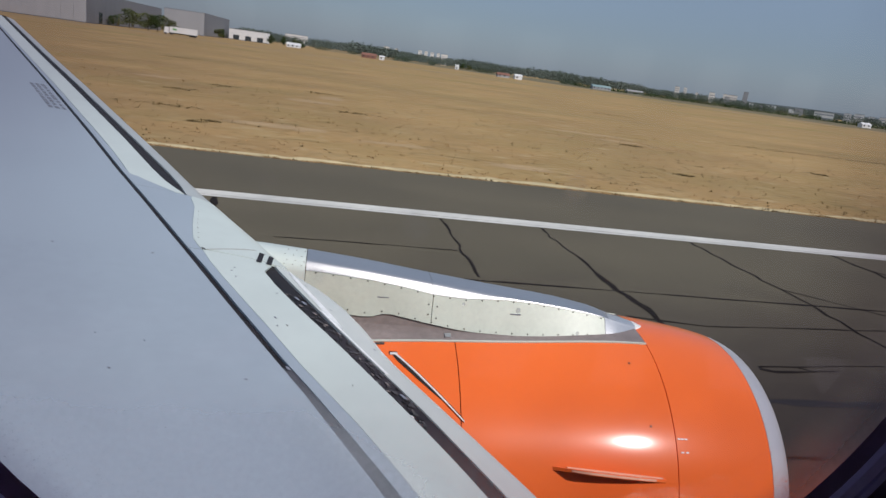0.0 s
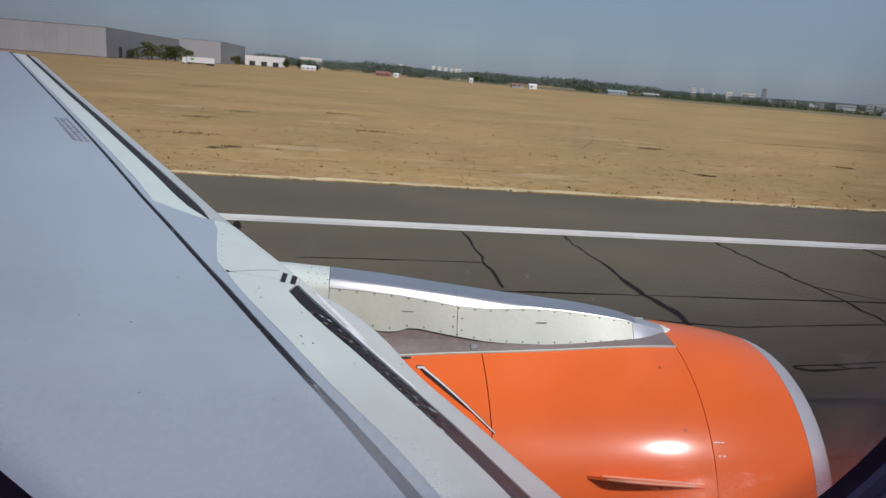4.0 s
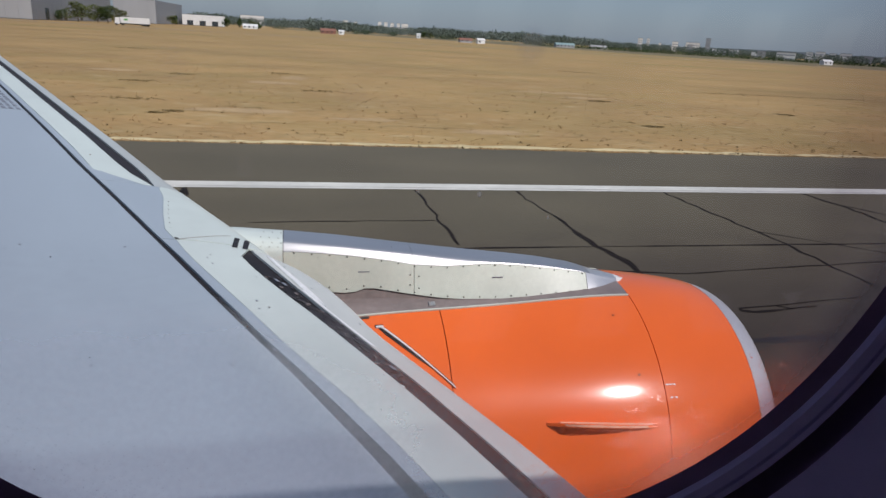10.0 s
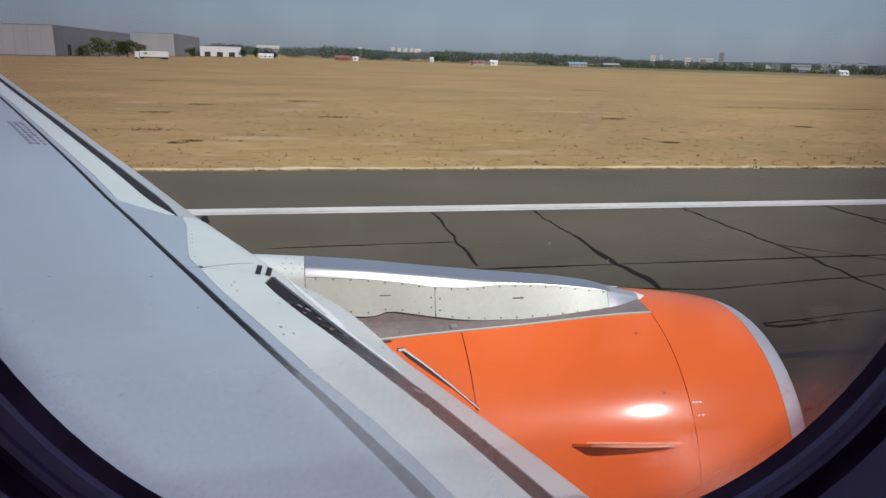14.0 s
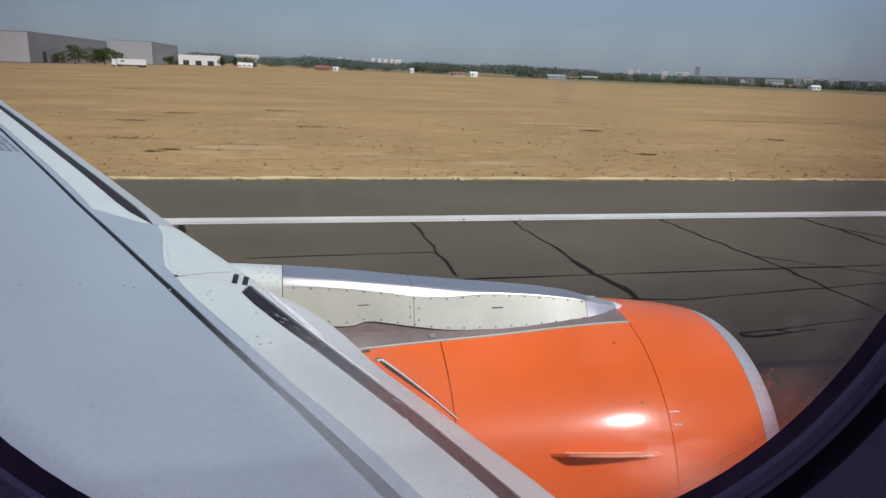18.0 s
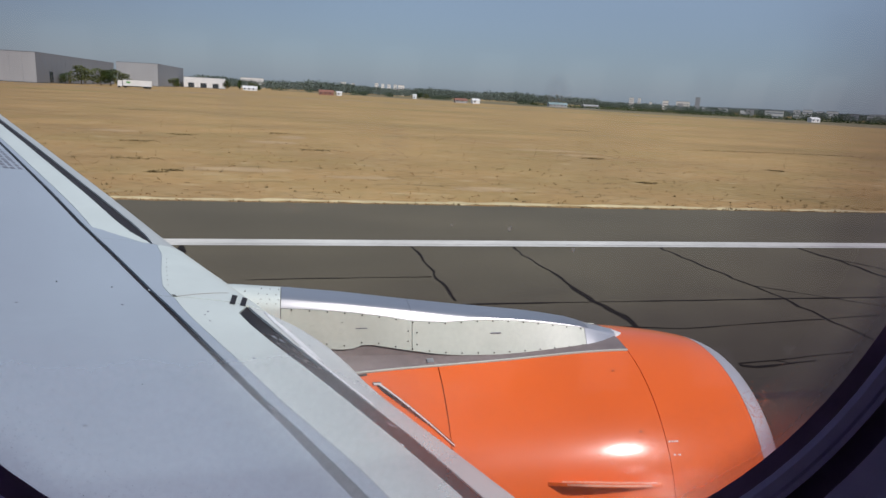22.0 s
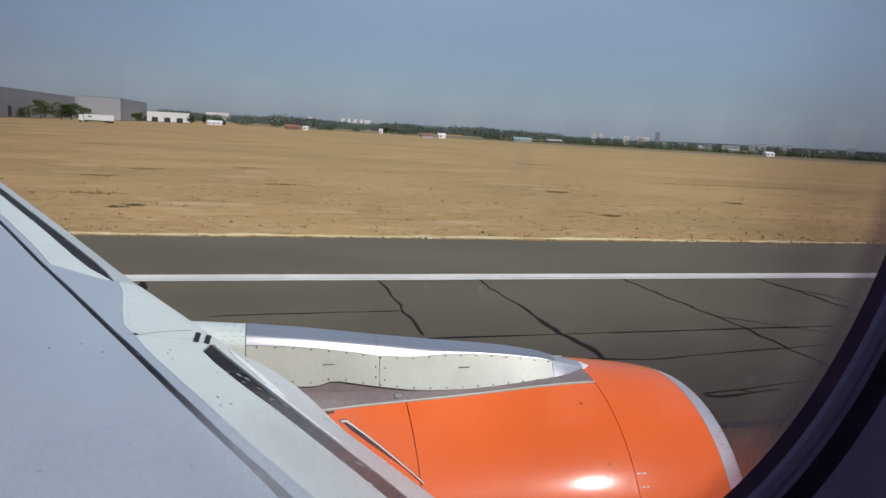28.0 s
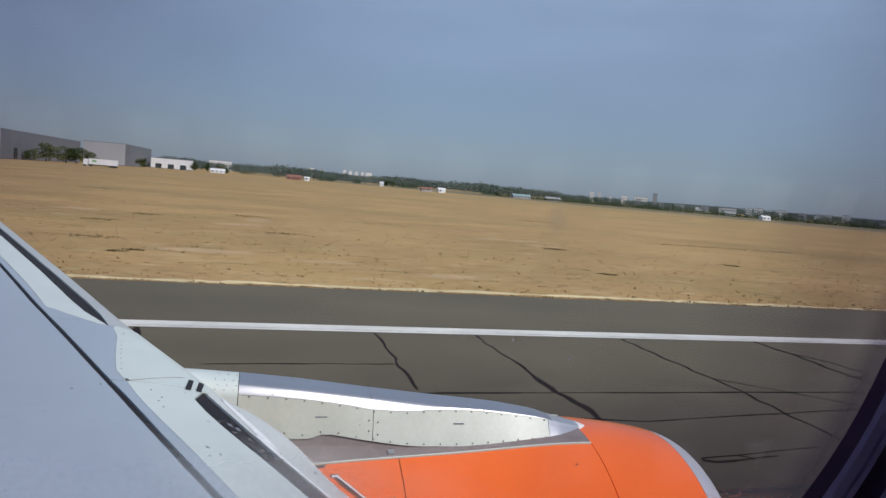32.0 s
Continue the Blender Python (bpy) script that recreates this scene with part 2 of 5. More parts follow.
def wing_point(u, y):
    """Upper side for u > 0, lower for u < 0; u * u is the way aft of the leading edge."""
    c = lerp(y, [1.5, 6.4, 16.9], [6.6, 4.3, 1.55])
    s = min(u * u, c)
    k = 0.18 if u > 0 else 0.16 + 0.14 * max(0, (9 - y) / 9)
    return Vector((-6.2 + 0.52 * (16.9 - y) - s, y, lerp(y, Z_Y, Z_Z) + k * u * (1 - s / c)))


def wing_off(u, y, d):
    e = 0.004
    n = (wing_point(u + e, y) - wing_point(u - e, y)).cross(wing_point(u, y + e) - wing_point(u, y - e)).normalized()
    if n.z * u < 0 and abs(u) > 0.1:
        n.negate()
    elif abs(u) <= 0.1 and n.x < 0:
        n.negate()
    return wing_point(u, y) + n * d


def wing_patch(name, ys, lo, hi, nu, material, parent, d=0.0, thick=0.012, label=""):
    rows = [(y, lo(y), hi(y)) for y in ys]
    at = lambda i, j, o: wing_off(rows[i][1] + (rows[i][2] - rows[i][1]) * j / (nu - 1), rows[i][0], o)
    return part(name, *slab(len(rows), nu, lambda i, j: at(i, j, d), lambda i, j: at(i, j, d - thick)), material, parent, label, True)


def spread(a, b, n):
    return [a + (b - a) * i / (n - 1) for i in range(n)]


root = lambda s: math.sqrt(max(s, 0.0))
aircraft = thing("airliner", "grey-winged narrow-body airliner with a bright orange engine, on the runway", "aircraft")
ys_all = spread(1.5, 16.85, 40)
us = [-1 + 2 * k / 44 for k in range(45)]


def body(i, j):
    y = ys_all[i]
    c = lerp(y, [1.5, 6.4, 16.9], [6.6, 4.3, 1.55])
    u = us[j] * root(c)
    return wing_off(u, y, -0.012) if abs(us[j]) < 0.99 else wing_point(u, y)


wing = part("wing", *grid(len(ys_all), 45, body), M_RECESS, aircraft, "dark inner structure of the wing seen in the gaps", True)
STRIPE = lambda y: lerp(y, [3.4, 3.57, 3.72, 4.07, 4.28, 4.55, 4.9, 5.24, 6.1, 7.2, 9, 12.3, 16.9], [0.532, 0.539, 0.547, 0.567, 0.572, 0.570, 0.558, 0.555, 0.53, 0.519, 0.507, 0.494, 0.49])
STRIPE_W = lambda y: lerp(y, [3.5, 4.0, 4.4, 4.9, 6.1], [0.027, 0.018, 0.019, 0.018, 0.016])
PANEL = lambda y: lerp(y, [3.4, 3.58, 3.72, 3.88, 4.07, 4.3, 4.64, 4.9, 5.05, 5.16], [0.447, 0.452, 0.460, 0.480, 0.496, 0.497, 0.497, 0.494, 0.482, 0.467])
REAR = lambda y: min(0.86 + 0.158 * (16.9 - y), 3.4)
CHORD = lambda y: lerp(y, [1.5, 6.4, 16.9], [6.6, 4.3, 1.55])
GAP_OUT = lambda y: lerp(y, [6.25, 6.4, 6.7, 7.5, 16.9], [0.004, 0.040, 0.060, 0.052, 0.038])
GAP_AFT = lambda y: lerp(y, [1.5, 3.6, 3.9, 4.6, 4.8, 4.95, 5.06, 5.12, 5.16], [0.195, 0.202, 0.222, 0.252, 0.247, 0.236, 0.212, 0.165, 0.112])
GAP_IN = lambda y: lerp(y, [1.5, 3.5, 3.8, 4.3, 4.5, 4.75, 5.10, 5.16], [0.112, 0.117, 0.130, 0.152, 0.146, 0.134, 0.112, 0.100])
wing_patch("slat", spread(6.27, 16.6, 40), lambda y: -0.42, lambda y: root(0.192 - GAP_OUT(y)), 12, M_SLAT_SHADED, wing, label="pale grey outboard leading-edge slat")


# inboard slat: its nose swells towards its outer end, behind a raised white strip painting its highlight
SWELL = lambda y: lerp(y, [1.5, 3.3, 3.55, 3.85, 4.25, 4.35, 4.5, 4.69, 5.0, 5.16], [0.03, 0.03, 0.024, 0.008, 0.0, 0.006, 0.025, 0.038, 0.045, 0.03])
CREASE = lambda y: lerp(y, [3.6, 4.1, 4.19, 4.42, 4.67, 4.96, 5.16], [0.33, 0.34, 0.345, 0.32, 0.275, 0.18, 0.10])
ys_s = spread(1.5, 5.16, 60)


def slat_at(i, j, o):
    y = ys_s[i]
    u = -0.42 + (root(GAP_IN(y)) + 0.42) * j / 23
    k = min(1.0, max(0.0, (CREASE(y) - u) / 0.2))
    return wing_off(u, y, o + SWELL(y) * k * k * (3 - 2 * k))


part("slat", *slab(60, 24, lambda i, j: slat_at(i, j, 0.0), lambda i, j: slat_at(i, j, -0.012)), M_SLAT, wing, "pale grey inboard leading-edge slat", True)


def slat_highlight(i, j):
    y = 4.44 + 0.66 * i / 30
    w = lerp(y, [4.44, 4.55, 4.8, 5.0, 5.10], [0.004, 0.045, 0.05, 0.04, 0.006])
    u = root(lerp(y, [4.44, 4.573, 4.789, 5.0, 5.10], [0.130, 0.113, 0.088, 0.066, 0.056])) + w * (j / 4 - 0.5)
    k = min(1.0, max(0.0, (CREASE(y) - u) / 0.2))
    return wing_off(u, y, SWELL(y) * k * k * (3 - 2 * k) + [0.002, 0.009, 0.011, 0.009, 0.002][j])


part("slat_highlight", *grid(31, 5, slat_highlight), M_GLINT, wing, "bright rounded lip on the slat", True)
wing_patch("leading_edge_panel", spread(6.27, 16.6, 40), lambda y: root(0.192 + GAP_OUT(y)), lambda y: root(STRIPE(y) - lerp(y, [6.27, 6.42, 7, 16], [0.27, 0.05, 0.07, 0.05])), 6, M_LEAD, wing, d=0.002, label="pale blue-white leading-edge panel")
wing_patch("leading_edge_panel", spread(1.5, 5.16, 24), lambda y: root(GAP_AFT(y)), lambda y: root(PANEL(y)), 6, M_LEAD, wing, d=0.002, label="pale blue-white leading-edge panel")
CAP = lambda y: lerp(y, [5.17, 5.32, 5.6, 6.0, 6.2, 6.265], [0.472, 0.462, 0.37, 0.225, 0.18, 0.15])
wing_patch("slat_end_cap", spread(5.168, 6.265, 16), lambda y: -0.42, lambda y: root(CAP(y)), 14, M_LEAD, wing, d=0.003, label="pale fixed nose panel over the pylon")
# fill strips at the inner ends: dark in the slat gap, mist-grey painted into the seal line
wing_patch("gap_fill", spread(1.5, 4.40, 24), lambda y: root(GAP_IN(y) - 0.004), lambda y: root(GAP_AFT(y) + 0.004), 5, M_GAP_FILL, wing, d=-0.006, thick=0.004, label="mauve-grey seal in the slat gap")
wing_patch("gap_fill", spread(1.5, 4.02, 20), lambda y: root(STRIPE(y) - STRIPE_W(y) - 0.003), lambda y: root(STRIPE(y) + STRIPE_W(y) + 0.003), 4, M_MIST_FILL, wing, d=-0.005, thick=0.004, label="grey sealant in the skin joint")
# skin between the pale panels and the dark seal line, then the big upper skin
wing_patch("skin_strip", spread(6.27, 16.6, 30), lambda y: root(STRIPE(y) - lerp(y, [6.27, 6.42, 7, 16], [0.268, 0.048, 0.068, 0.048])), lambda y: root(STRIPE(y) - STRIPE_W(y)), 4, M_SKIN, wing)
wing_patch("skin_strip", spread(5.168, 6.265, 14), lambda y: root(CAP(y) - 0.003), lambda y: root(STRIPE(y) - STRIPE_W(y)), 6, M_SKIN, wing)
wing_patch("skin_strip", spread(1.5, 5.16, 18), lambda y: root(PANEL(y) - 0.004), lambda y: root(STRIPE(y) - STRIPE_W(y)), 4, M_SKIN, wing)
wing_patch("upper_skin", spread(1.5, 16.85, 40), lambda y: root(STRIPE(y) + STRIPE_W(y)), lambda y: root(REAR(y)), 22, M_SKIN, wing, label="smooth lavender-grey upper wing skin")
for a, b, nm in ((1.5, 6.35, "inboard_flap"), (6.38, 12.6, "outboard_flap"), (12.63, 16.85, "aileron")):
    wing_patch(nm, spread(a, b, 16), lambda y: root(REAR(y) + 0.03), lambda y: root(CHORD(y) - 0.02), 8, M_WHITE, wing, d=0.001)
wing_patch("lower_skin", spread(1.5, 16.85, 30), lambda y: -root(CHORD(y) - 0.02), lambda y: -0.44, 16, M_SKIN, wing, thick=0.01)


def tip_fence():
    """Arrow-shaped fin above and below the wing tip."""
    pts = [(-6.95, 4.27), (-7.55, 4.72), (-8.35, 5.25), (-8.62, 5.25), (-8.35, 4.6), (-8.3, 4.25), (-8.35, 4.0), (-8.5, 3.62), (-8.2, 3.62), (-7.5, 4.0)]
    V = [(x, 16.93 + 0.05 * s + max(0, z - 4.3) * 0.12, z) for s in (-0.5, 0.5) for x, z in pts]
    n = len(pts)
    return V, [tuple(range(n - 1, -1, -1)), tuple(range(n, 2 * n))] + [(i, (i + 1) % n, n + (i + 1) % n, n + i) for i in range(n)]


part("wingtip_fence", *tip_fence(), M_ORANGE, wing, "orange wingtip fence")


def tip_cap(i, j):
    f, a = i / 5, j / 15
    c = 1.55 * (1 - 0.5 * f * f)
    s = c * (1 - math.cos(math.pi * a)) / 2
    p = wing_point(root(s) if a < 1 else root(1.5), 16.6)
    top = math.sin(math.pi * min(1, a * 1.2)) * 0.05
    return (-6.05 - 0.55 * f - s, 16.6 + 0.36 * math.sin(f * math.pi / 2), 4.23 + 0.028 * f + top * math.cos(f * math.pi / 2) * 1.0)


part("wingtip_cap", *slab(6, 16, lambda i, j: tip_cap(i, j), lambda i, j: tuple(np.array(tip_cap(i, j)) - (0, 0, 0.09))), M_WHITE, wing, "white rounded wingtip cap", True)


def wing_bar(s0, s1, y0, y1, material, name, d=0.003):
    return wing_patch(name, spread(y0, y1, 3), lambda y: root(s0), lambda y: root(s1), 3, material, wing, d=d, thick=0.002)


# dirt and small fittings inside the inboard slat gap, specks on the slat
rg = random.Random(40)
for k in range(110):
    y = rg.uniform(3.75, 4.8)
    s = rg.uniform(GAP_IN(y) + 0.004, GAP_AFT(y) - 0.014)
    wing_bar(s, s + rg.uniform(0.004, 0.016), y, y + rg.uniform(0.006, 0.022), rg.choice([M_GRIT, M_GRIT, M_RECESS, M_FAIR if k % 3 == 0 else M_GRIT]), "gap_fitting", -0.001 if y < 4.41 else -0.008)
for y, s in ((4.70, 0.19), (4.66, 0.175), (3.93, 0.155)):
    wing_bar(s, s + 0.014, y, y + 0.03, M_FADED, "gap_fitting", -0.0005)
for k in range(10):
    y, s = rg.uniform(4.2, 5.1), rg.choice([rg.uniform(0.03, 0.09), rg.uniform(0.28, 0.45)])
    wing_bar(s, s + 0.006, y, y + 0.008, M_FADED, "dirt_speck", 0.004)
# thin white strip painted as the highlight beside the slat gap
wing_patch("slat_gap_highlight", spread(4.10, 4.62, 14), lambda y: root(GAP_IN(y) - 0.016), lambda y: root(GAP_IN(y) - 0.002), 3, M_GLINT, wing, d=0.003, thick=0.002, label="bright worn edge of the slat")
for y, s, w, m in ((3.82, 0.183, 0.016, M_DOT), (3.80, 0.212, 0.008, M_WHITE), (3.87, 0.235, 0.006, M_WHITE), (4.0, 0.555, 0.012, M_FADED), (4.42, 0.42, 0.008, M_FADED), (4.36, 0.40, 0.006, M_DOT)):
    wing_bar(s, s + w, y, y + w * 1.6, m, "chipped_spot", 0.004)
# slat track cut-outs, as near-black patches, and stencilled lines on the skin
for x in (-0.278, -0.227):
    wing_patch("track_slot", spread(5.128, 5.31, 4), lambda y: root(-6.2 + 0.52 * (16.9 - y) - x - 0.013), lambda y: root(-6.2 + 0.52 * (16.9 - y) - x + 0.013), 3, M_RECESS, wing, d=0.006, thick=0.002)
SEAM = lambda y: lerp(y, [5.16, 5.194, 5.335], [0.455, 0.392, 0.125])
wing_patch("panel_seam", spread(5.165, 5.335, 10), lambda y: root(SEAM(y)), lambda y: root(SEAM(y) + 0.007), 2, M_SEAM, wing, d=0.0045, thick=0.001, label="thin brownish seam across the nose panel")
wing_bar(0.452, 0.468, 5.16, 5.185, M_DOT, "panel_seam", 0.005)
rs = random.Random(4)
for r in range(3):
    for k in range(9):
        y = 8.3 + k * 0.13
        s = 0.555 + r * 0.055 + (y - 8.3) * 0.012
        wing_bar(s, s + 0.026 + rs.random() * 0.012, y, y + 0.07 + rs.random() * 0.03, M_INK, "stencil_bar")
for y in (3.9, 5.0, 7.4, 10.4, 13.2):
    for s in (0.75, 1.2):
        wing_bar(s, s + 0.010, y, y + 0.008, M_FADED, "fastener")
for k in range(7):
    y = 5.34 + k * 0.09
    wing_bar(CAP(y) - 0.03, CAP(y) - 0.026, y, y + 0.006, M_DOT, "fastener", 0.0045)

# ---- airliner: engine ----
E_X, E_Y, E_Z, R_LIP, R_MAX, L_IN = 3.042, 5.75, 1.906, 0.867, 1.078, 1.325


def cowl_r(x):
    v = min(max((E_X - x) / L_IN, 0), 1)
    r = R_LIP + (R_MAX - R_LIP) * (1 - (1 - v) ** 2.4) ** (1 / 2.4)
    swell = 0.014 * (1 + math.cos(math.pi * min(1, abs(x - 1.95) / 0.8))) / 2
    return r + swell - 0.14 * max(0, (0.7 - x) / 1.6) ** 1.8


def cowl(x, th, d=0.0):
    """Point on the cowl; th from straight up, towards the fuselage."""
    y = E_Y + math.tan(radians(1.0)) * (E_X - x)
    r = cowl_r(x) + d
    return (x, y - r * math.sin(th), E_Z + r * math.cos(th))


NT = 96


def ring(name, xs, material, parent, d=0.0, inner=0.012, label=""):
    prof = [(x, d) for x in xs] + [(x, d - inner) for x in reversed(xs)]
    return part(name, *grid(len(prof), NT, lambda i, j: cowl(prof[i][0], 2 * math.pi * j / NT, prof[i][1]), True, True), material, parent, label, True)


def sleeve(i, j):
    x = 2.75 - 3.55 * i / 30
    return cowl(x, 2 * math.pi * j / NT, -0.016)


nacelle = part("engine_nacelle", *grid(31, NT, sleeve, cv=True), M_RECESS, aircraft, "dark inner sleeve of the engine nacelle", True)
ring("fan_cowl", [0.893 + (2.184 - 0.893) * k / 20 for k in range(21)], M_ORANGE, nacelle, label="glossy orange fan cowl")
ring("inlet_cowl", [2.190 + (2.860 - 2.190) * k / 14 for k in range(15)], M_ORANGE, nacelle, label="glossy orange inlet cowl")
ring("reverser_cowl", [-0.85 + (0.887 + 0.85) * k / 16 for k in range(17)], M_ORANGE, nacelle, label="glossy orange reverser cowl")
lipx = [(2.863 + 0.179 * (1 - (1 - k / 14) ** 2), 0) for k in range(15)]
lip = [(x, cowl_r(x)) for x, _ in lipx] + [(E_X - 0.02 - 0.07 * k - 0.012 * k * k, R_LIP - 0.045 + 0.0 - 0.05 * root(k / 6)) for k in range(1, 7)]


def lip_pt(i, j):
    x, r = lip[i]
    th = 2 * math.pi * j / NT
    return (x, E_Y + math.tan(radians(1.0)) * (E_X - x) - r * math.sin(th), E_Z + r * math.cos(th))


part("inlet_lip", *grid(len(lip), NT, lip_pt, cv=True), M_LIP, nacelle, "bare grey metal inlet lip", True)
bar = [(2.45 - 0.12 * k, 0.77 + 0.004 * k) for k in range(8)] + [(1.6, 0.3), (1.6, 0.001)]


def barrel(i, j):
    x, r = bar[i]
    th = 2 * math.pi * j / 64
    return (x, E_Y + 0.02 - r * math.sin(th), E_Z + r * math.cos(th))


part("inlet_barrel", *grid(len(bar), 64, barrel, cv=True), M_FAIR, nacelle, "dark inlet duct", True)
noz = [(-0.85, 0.93), (-0.85, 0.62), (-1.3, 0.52), (-1.75, 0.40), (-1.75, 0.30), (-2.2, 0.02)]
part("exhaust_nozzle", *grid(6, 48, lambda i, j: (noz[i][0], E_Y + 0.07 - noz[i][1] * math.sin(2 * math.pi * j / 48), E_Z + noz[i][1] * math.cos(2 * math.pi * j / 48)), cv=True), M_LIP, nacelle, "heat-stained metal exhaust nozzle", True)


def cowl_patch(name, xs, lo, hi, nt, d, material, parent, thick=0.006, label=""):
    at = lambda i, j, o: cowl(xs[i], lo(xs[i]) + (hi(xs[i]) - lo(xs[i])) * j / (nt - 1), o)
    return part(name, *slab(len(xs), nt, lambda i, j: at(i, j, d), lambda i, j: at(i, j, d - thick)), material, parent, label, True)


HALF = lambda x: lerp(x, [-0.9, 0.44, 0.9, 2.1, 2.19], [0.45, 0.385, 0.352, 0.262, 0.255])
ANG = lambda x: math.asin(HALF(x) / R_MAX)
xs_f = [-0.8 + 2.982 * k / 40 for k in range(41)]
cowl_patch("pylon_fairing", xs_f, lambda x: -ANG(x), ANG, 12, 0.006, M_FAIR, nacelle, label="grey-brown fairing strip under the pylon")
for sg in (1, -1):
    cowl_patch("fairing_edge", xs_f, lambda x: sg * ANG(x) - 0.004, lambda x: sg * ANG(x) + 0.006, 3, 0.011, M_PYLON, nacelle, thick=0.01)
# chine on the fuselage side: a thin upright vane with a stepped foot
CH_X = [1.42, 1.50, 1.56, 1.62, 1.75, 1.90, 2.02, 2.10]
CH_H = [0.005, 0.075, 0.13, 0.145, 0.125, 0.085, 0.04, 0.006]
CH_TH = lambda x: radians(lerp(x, [1.4, 2.1], [59.8, 62.4]))


def chine_at(i, j):
    x, h = CH_X[i], CH_H[i]
    t, up = ((0.011, -0.01), (0.009, h * 0.6), (0.0075, h), (-0.0075, h), (-0.009, h * 0.6), (-0.011, -0.01))[j]
    return cowl(x, CH_TH(x) + t, up)


chine_v, chine_f = grid(8, 6, chine_at, cv=True)
part("chine", chine_v, chine_f + [tuple(range(6)), tuple(range(47, 41, -1))], M_ORANGE, nacelle, "orange vortex chine", True)
part("chine_edge", *slab(6, 2, lambda i, j: cowl(CH_X[i + 1], CH_TH(CH_X[i + 1]) + 0.005 * (2 * j - 1), CH_H[i + 1] + 0.003), lambda i, j: cowl(CH_X[i + 1], CH_TH(CH_X[i + 1]) + 0.005 * (2 * j - 1), CH_H[i + 1] - 0.003)), M_CHINE_GLINT, nacelle, "worn bright chine edge", True)
cowl_patch("chine_flange", [1.5, 1.7, 1.9, 2.08], lambda x: CH_TH(x) - 0.016, lambda x: CH_TH(x) - 0.010, 3, 0.008, M_CHINE_GLINT, nacelle, thick=0.009, label="thin bright chine strip")
part("chine_rib", *slab(5, 2, lambda i, j: cowl(CH_X[i + 2], CH_TH(CH_X[i + 2]) - 0.012 + 0.002 * j, CH_H[i + 2] * 0.55 + 0.006 * j), lambda i, j: cowl(CH_X[i + 2], CH_TH(CH_X[i + 2]) - 0.006, CH_H[i + 2] * 0.55 + 0.006 * j)), M_CHINE_GLINT, nacelle, "raised bright rib on the chine")


# slanted vent: bright bar with a black wedge below it and a dark line above
VB = lambda x: radians(lerp(x, [0.48, 0.906], [24.1, 47.7]))
xs_v = spread(0.515, 0.906, 12)
cowl_patch("vent_edge", xs_v, lambda x: VB(x) - 0.006, lambda x: VB(x) + radians(lerp(x, [0.5, 0.7, 0.9], [0.55, 0.45, 0.15])), 3, 0.012, M_WHITE, nacelle, thick=0.011, label="bright metal vent edge")
cowl_patch("vent_slit", xs_v, lambda x: VB(x) - 0.015, lambda x: VB(x) - 0.006, 3, 0.004, M_RECESS, nacelle, thick=0.003, label="dark vent slit")
cowl_patch("vent_slit", spread(0.505, 0.79, 10), lambda x: VB(x) + radians(0.35), lambda x: VB(x) + radians(lerp(x, [0.505, 0.53, 0.63, 0.72, 0.79], [1.2, 1.9, 1.7, 1.2, 0.4])), 3, 0.005, M_RECESS, nacelle, thick=0.004, label="black vent opening")
cowl_patch("vent_edge", [0.487, 0.51, 0.53], lambda x: radians(25.9), lambda x: radians(26.6), 3, 0.012, M_WHITE, nacelle, thick=0.01)
cowl_patch("vent_slit", [0.482, 0.51, 0.53], lambda x: radians(25.2), lambda x: radians(25.9), 3, 0.005, M_RECESS, nacelle, thick=0.004)
cowl_patch("latch", [0.40, 0.455], lambda x: ANG(x) + 0.012, lambda x: ANG(x) + 0.025, 3, 0.006, M_DOT, nacelle)
cowl_patch("latch_plate", [0.83, 0.85, 0.87], lambda x: ANG(x) - 0.06, lambda x: ANG(x) - 0.025, 4, 0.014, M_SILVER, nacelle, thick=0.009, label="pale latch plate")
TH_M = radians(49.5)
for k, (x, t) in enumerate(((2.199, 0), (2.222, 0), (2.246, 0), (2.214, 0.071), (2.245, 0.071))):
    cowl_patch("placard_bar", [x, x + 0.017], lambda x: TH_M + t, lambda x: TH_M + t + 0.008, 2, 0.004, M_WHITE, nacelle, thick=0.003)
for x, t in ((1.99, 0.417), (2.03, 0.803)):
    cowl_patch("fastener", [x, x + 0.012], lambda x: t, lambda x: t + 0.01, 2, 0.003, M_DOT, nacelle, thick=0.003)

# ---- airliner: pylon ----
P_Y = 5.78
P_W = lambda x: lerp(x, [-0.7, 0.2, 0.8, 1.5, 1.9, 2.07, 2.205, 2.305], [0.205, 0.215, 0.205, 0.18, 0.148, 0.118, 0.08, 0.004])
P_T = lambda x: lerp(x, [-0.7, -0.3, -0.04, 0.29, 0.69, 1.14, 1.6, 1.85, 2.02, 2.205, 2.305], [3.366, 3.352, 3.332, 3.300, 3.250, 3.198, 3.147, 3.103, 3.050, 3.007, 2.968])
P_S = lambda x: lerp(x, [-0.7, 0, 0.2, 0.38, 0.6, 0.737, 0.953, 1.206, 1.43, 1.64, 1.9, 2.11, 2.305], [3.27, 3.266, 3.252, 3.233, 3.200, 3.172, 3.156, 3.166, 3.153, 3.124, 3.083, 3.012, 2.95])
P_B = lambda x: lerp(x, [-0.7, 0.08, 0.2, 0.3, 0.39, 0.43, 0.5, 0.7, 0.91, 1.03, 1.29, 1.63, 1.89, 2.0, 2.305], [3.07, 3.05, 3.012, 3.000, 3.006, 3.028, 3.030, 2.998, 2.970, 2.960, 2.957, 2.966, 2.972, 2.973, 2.938])


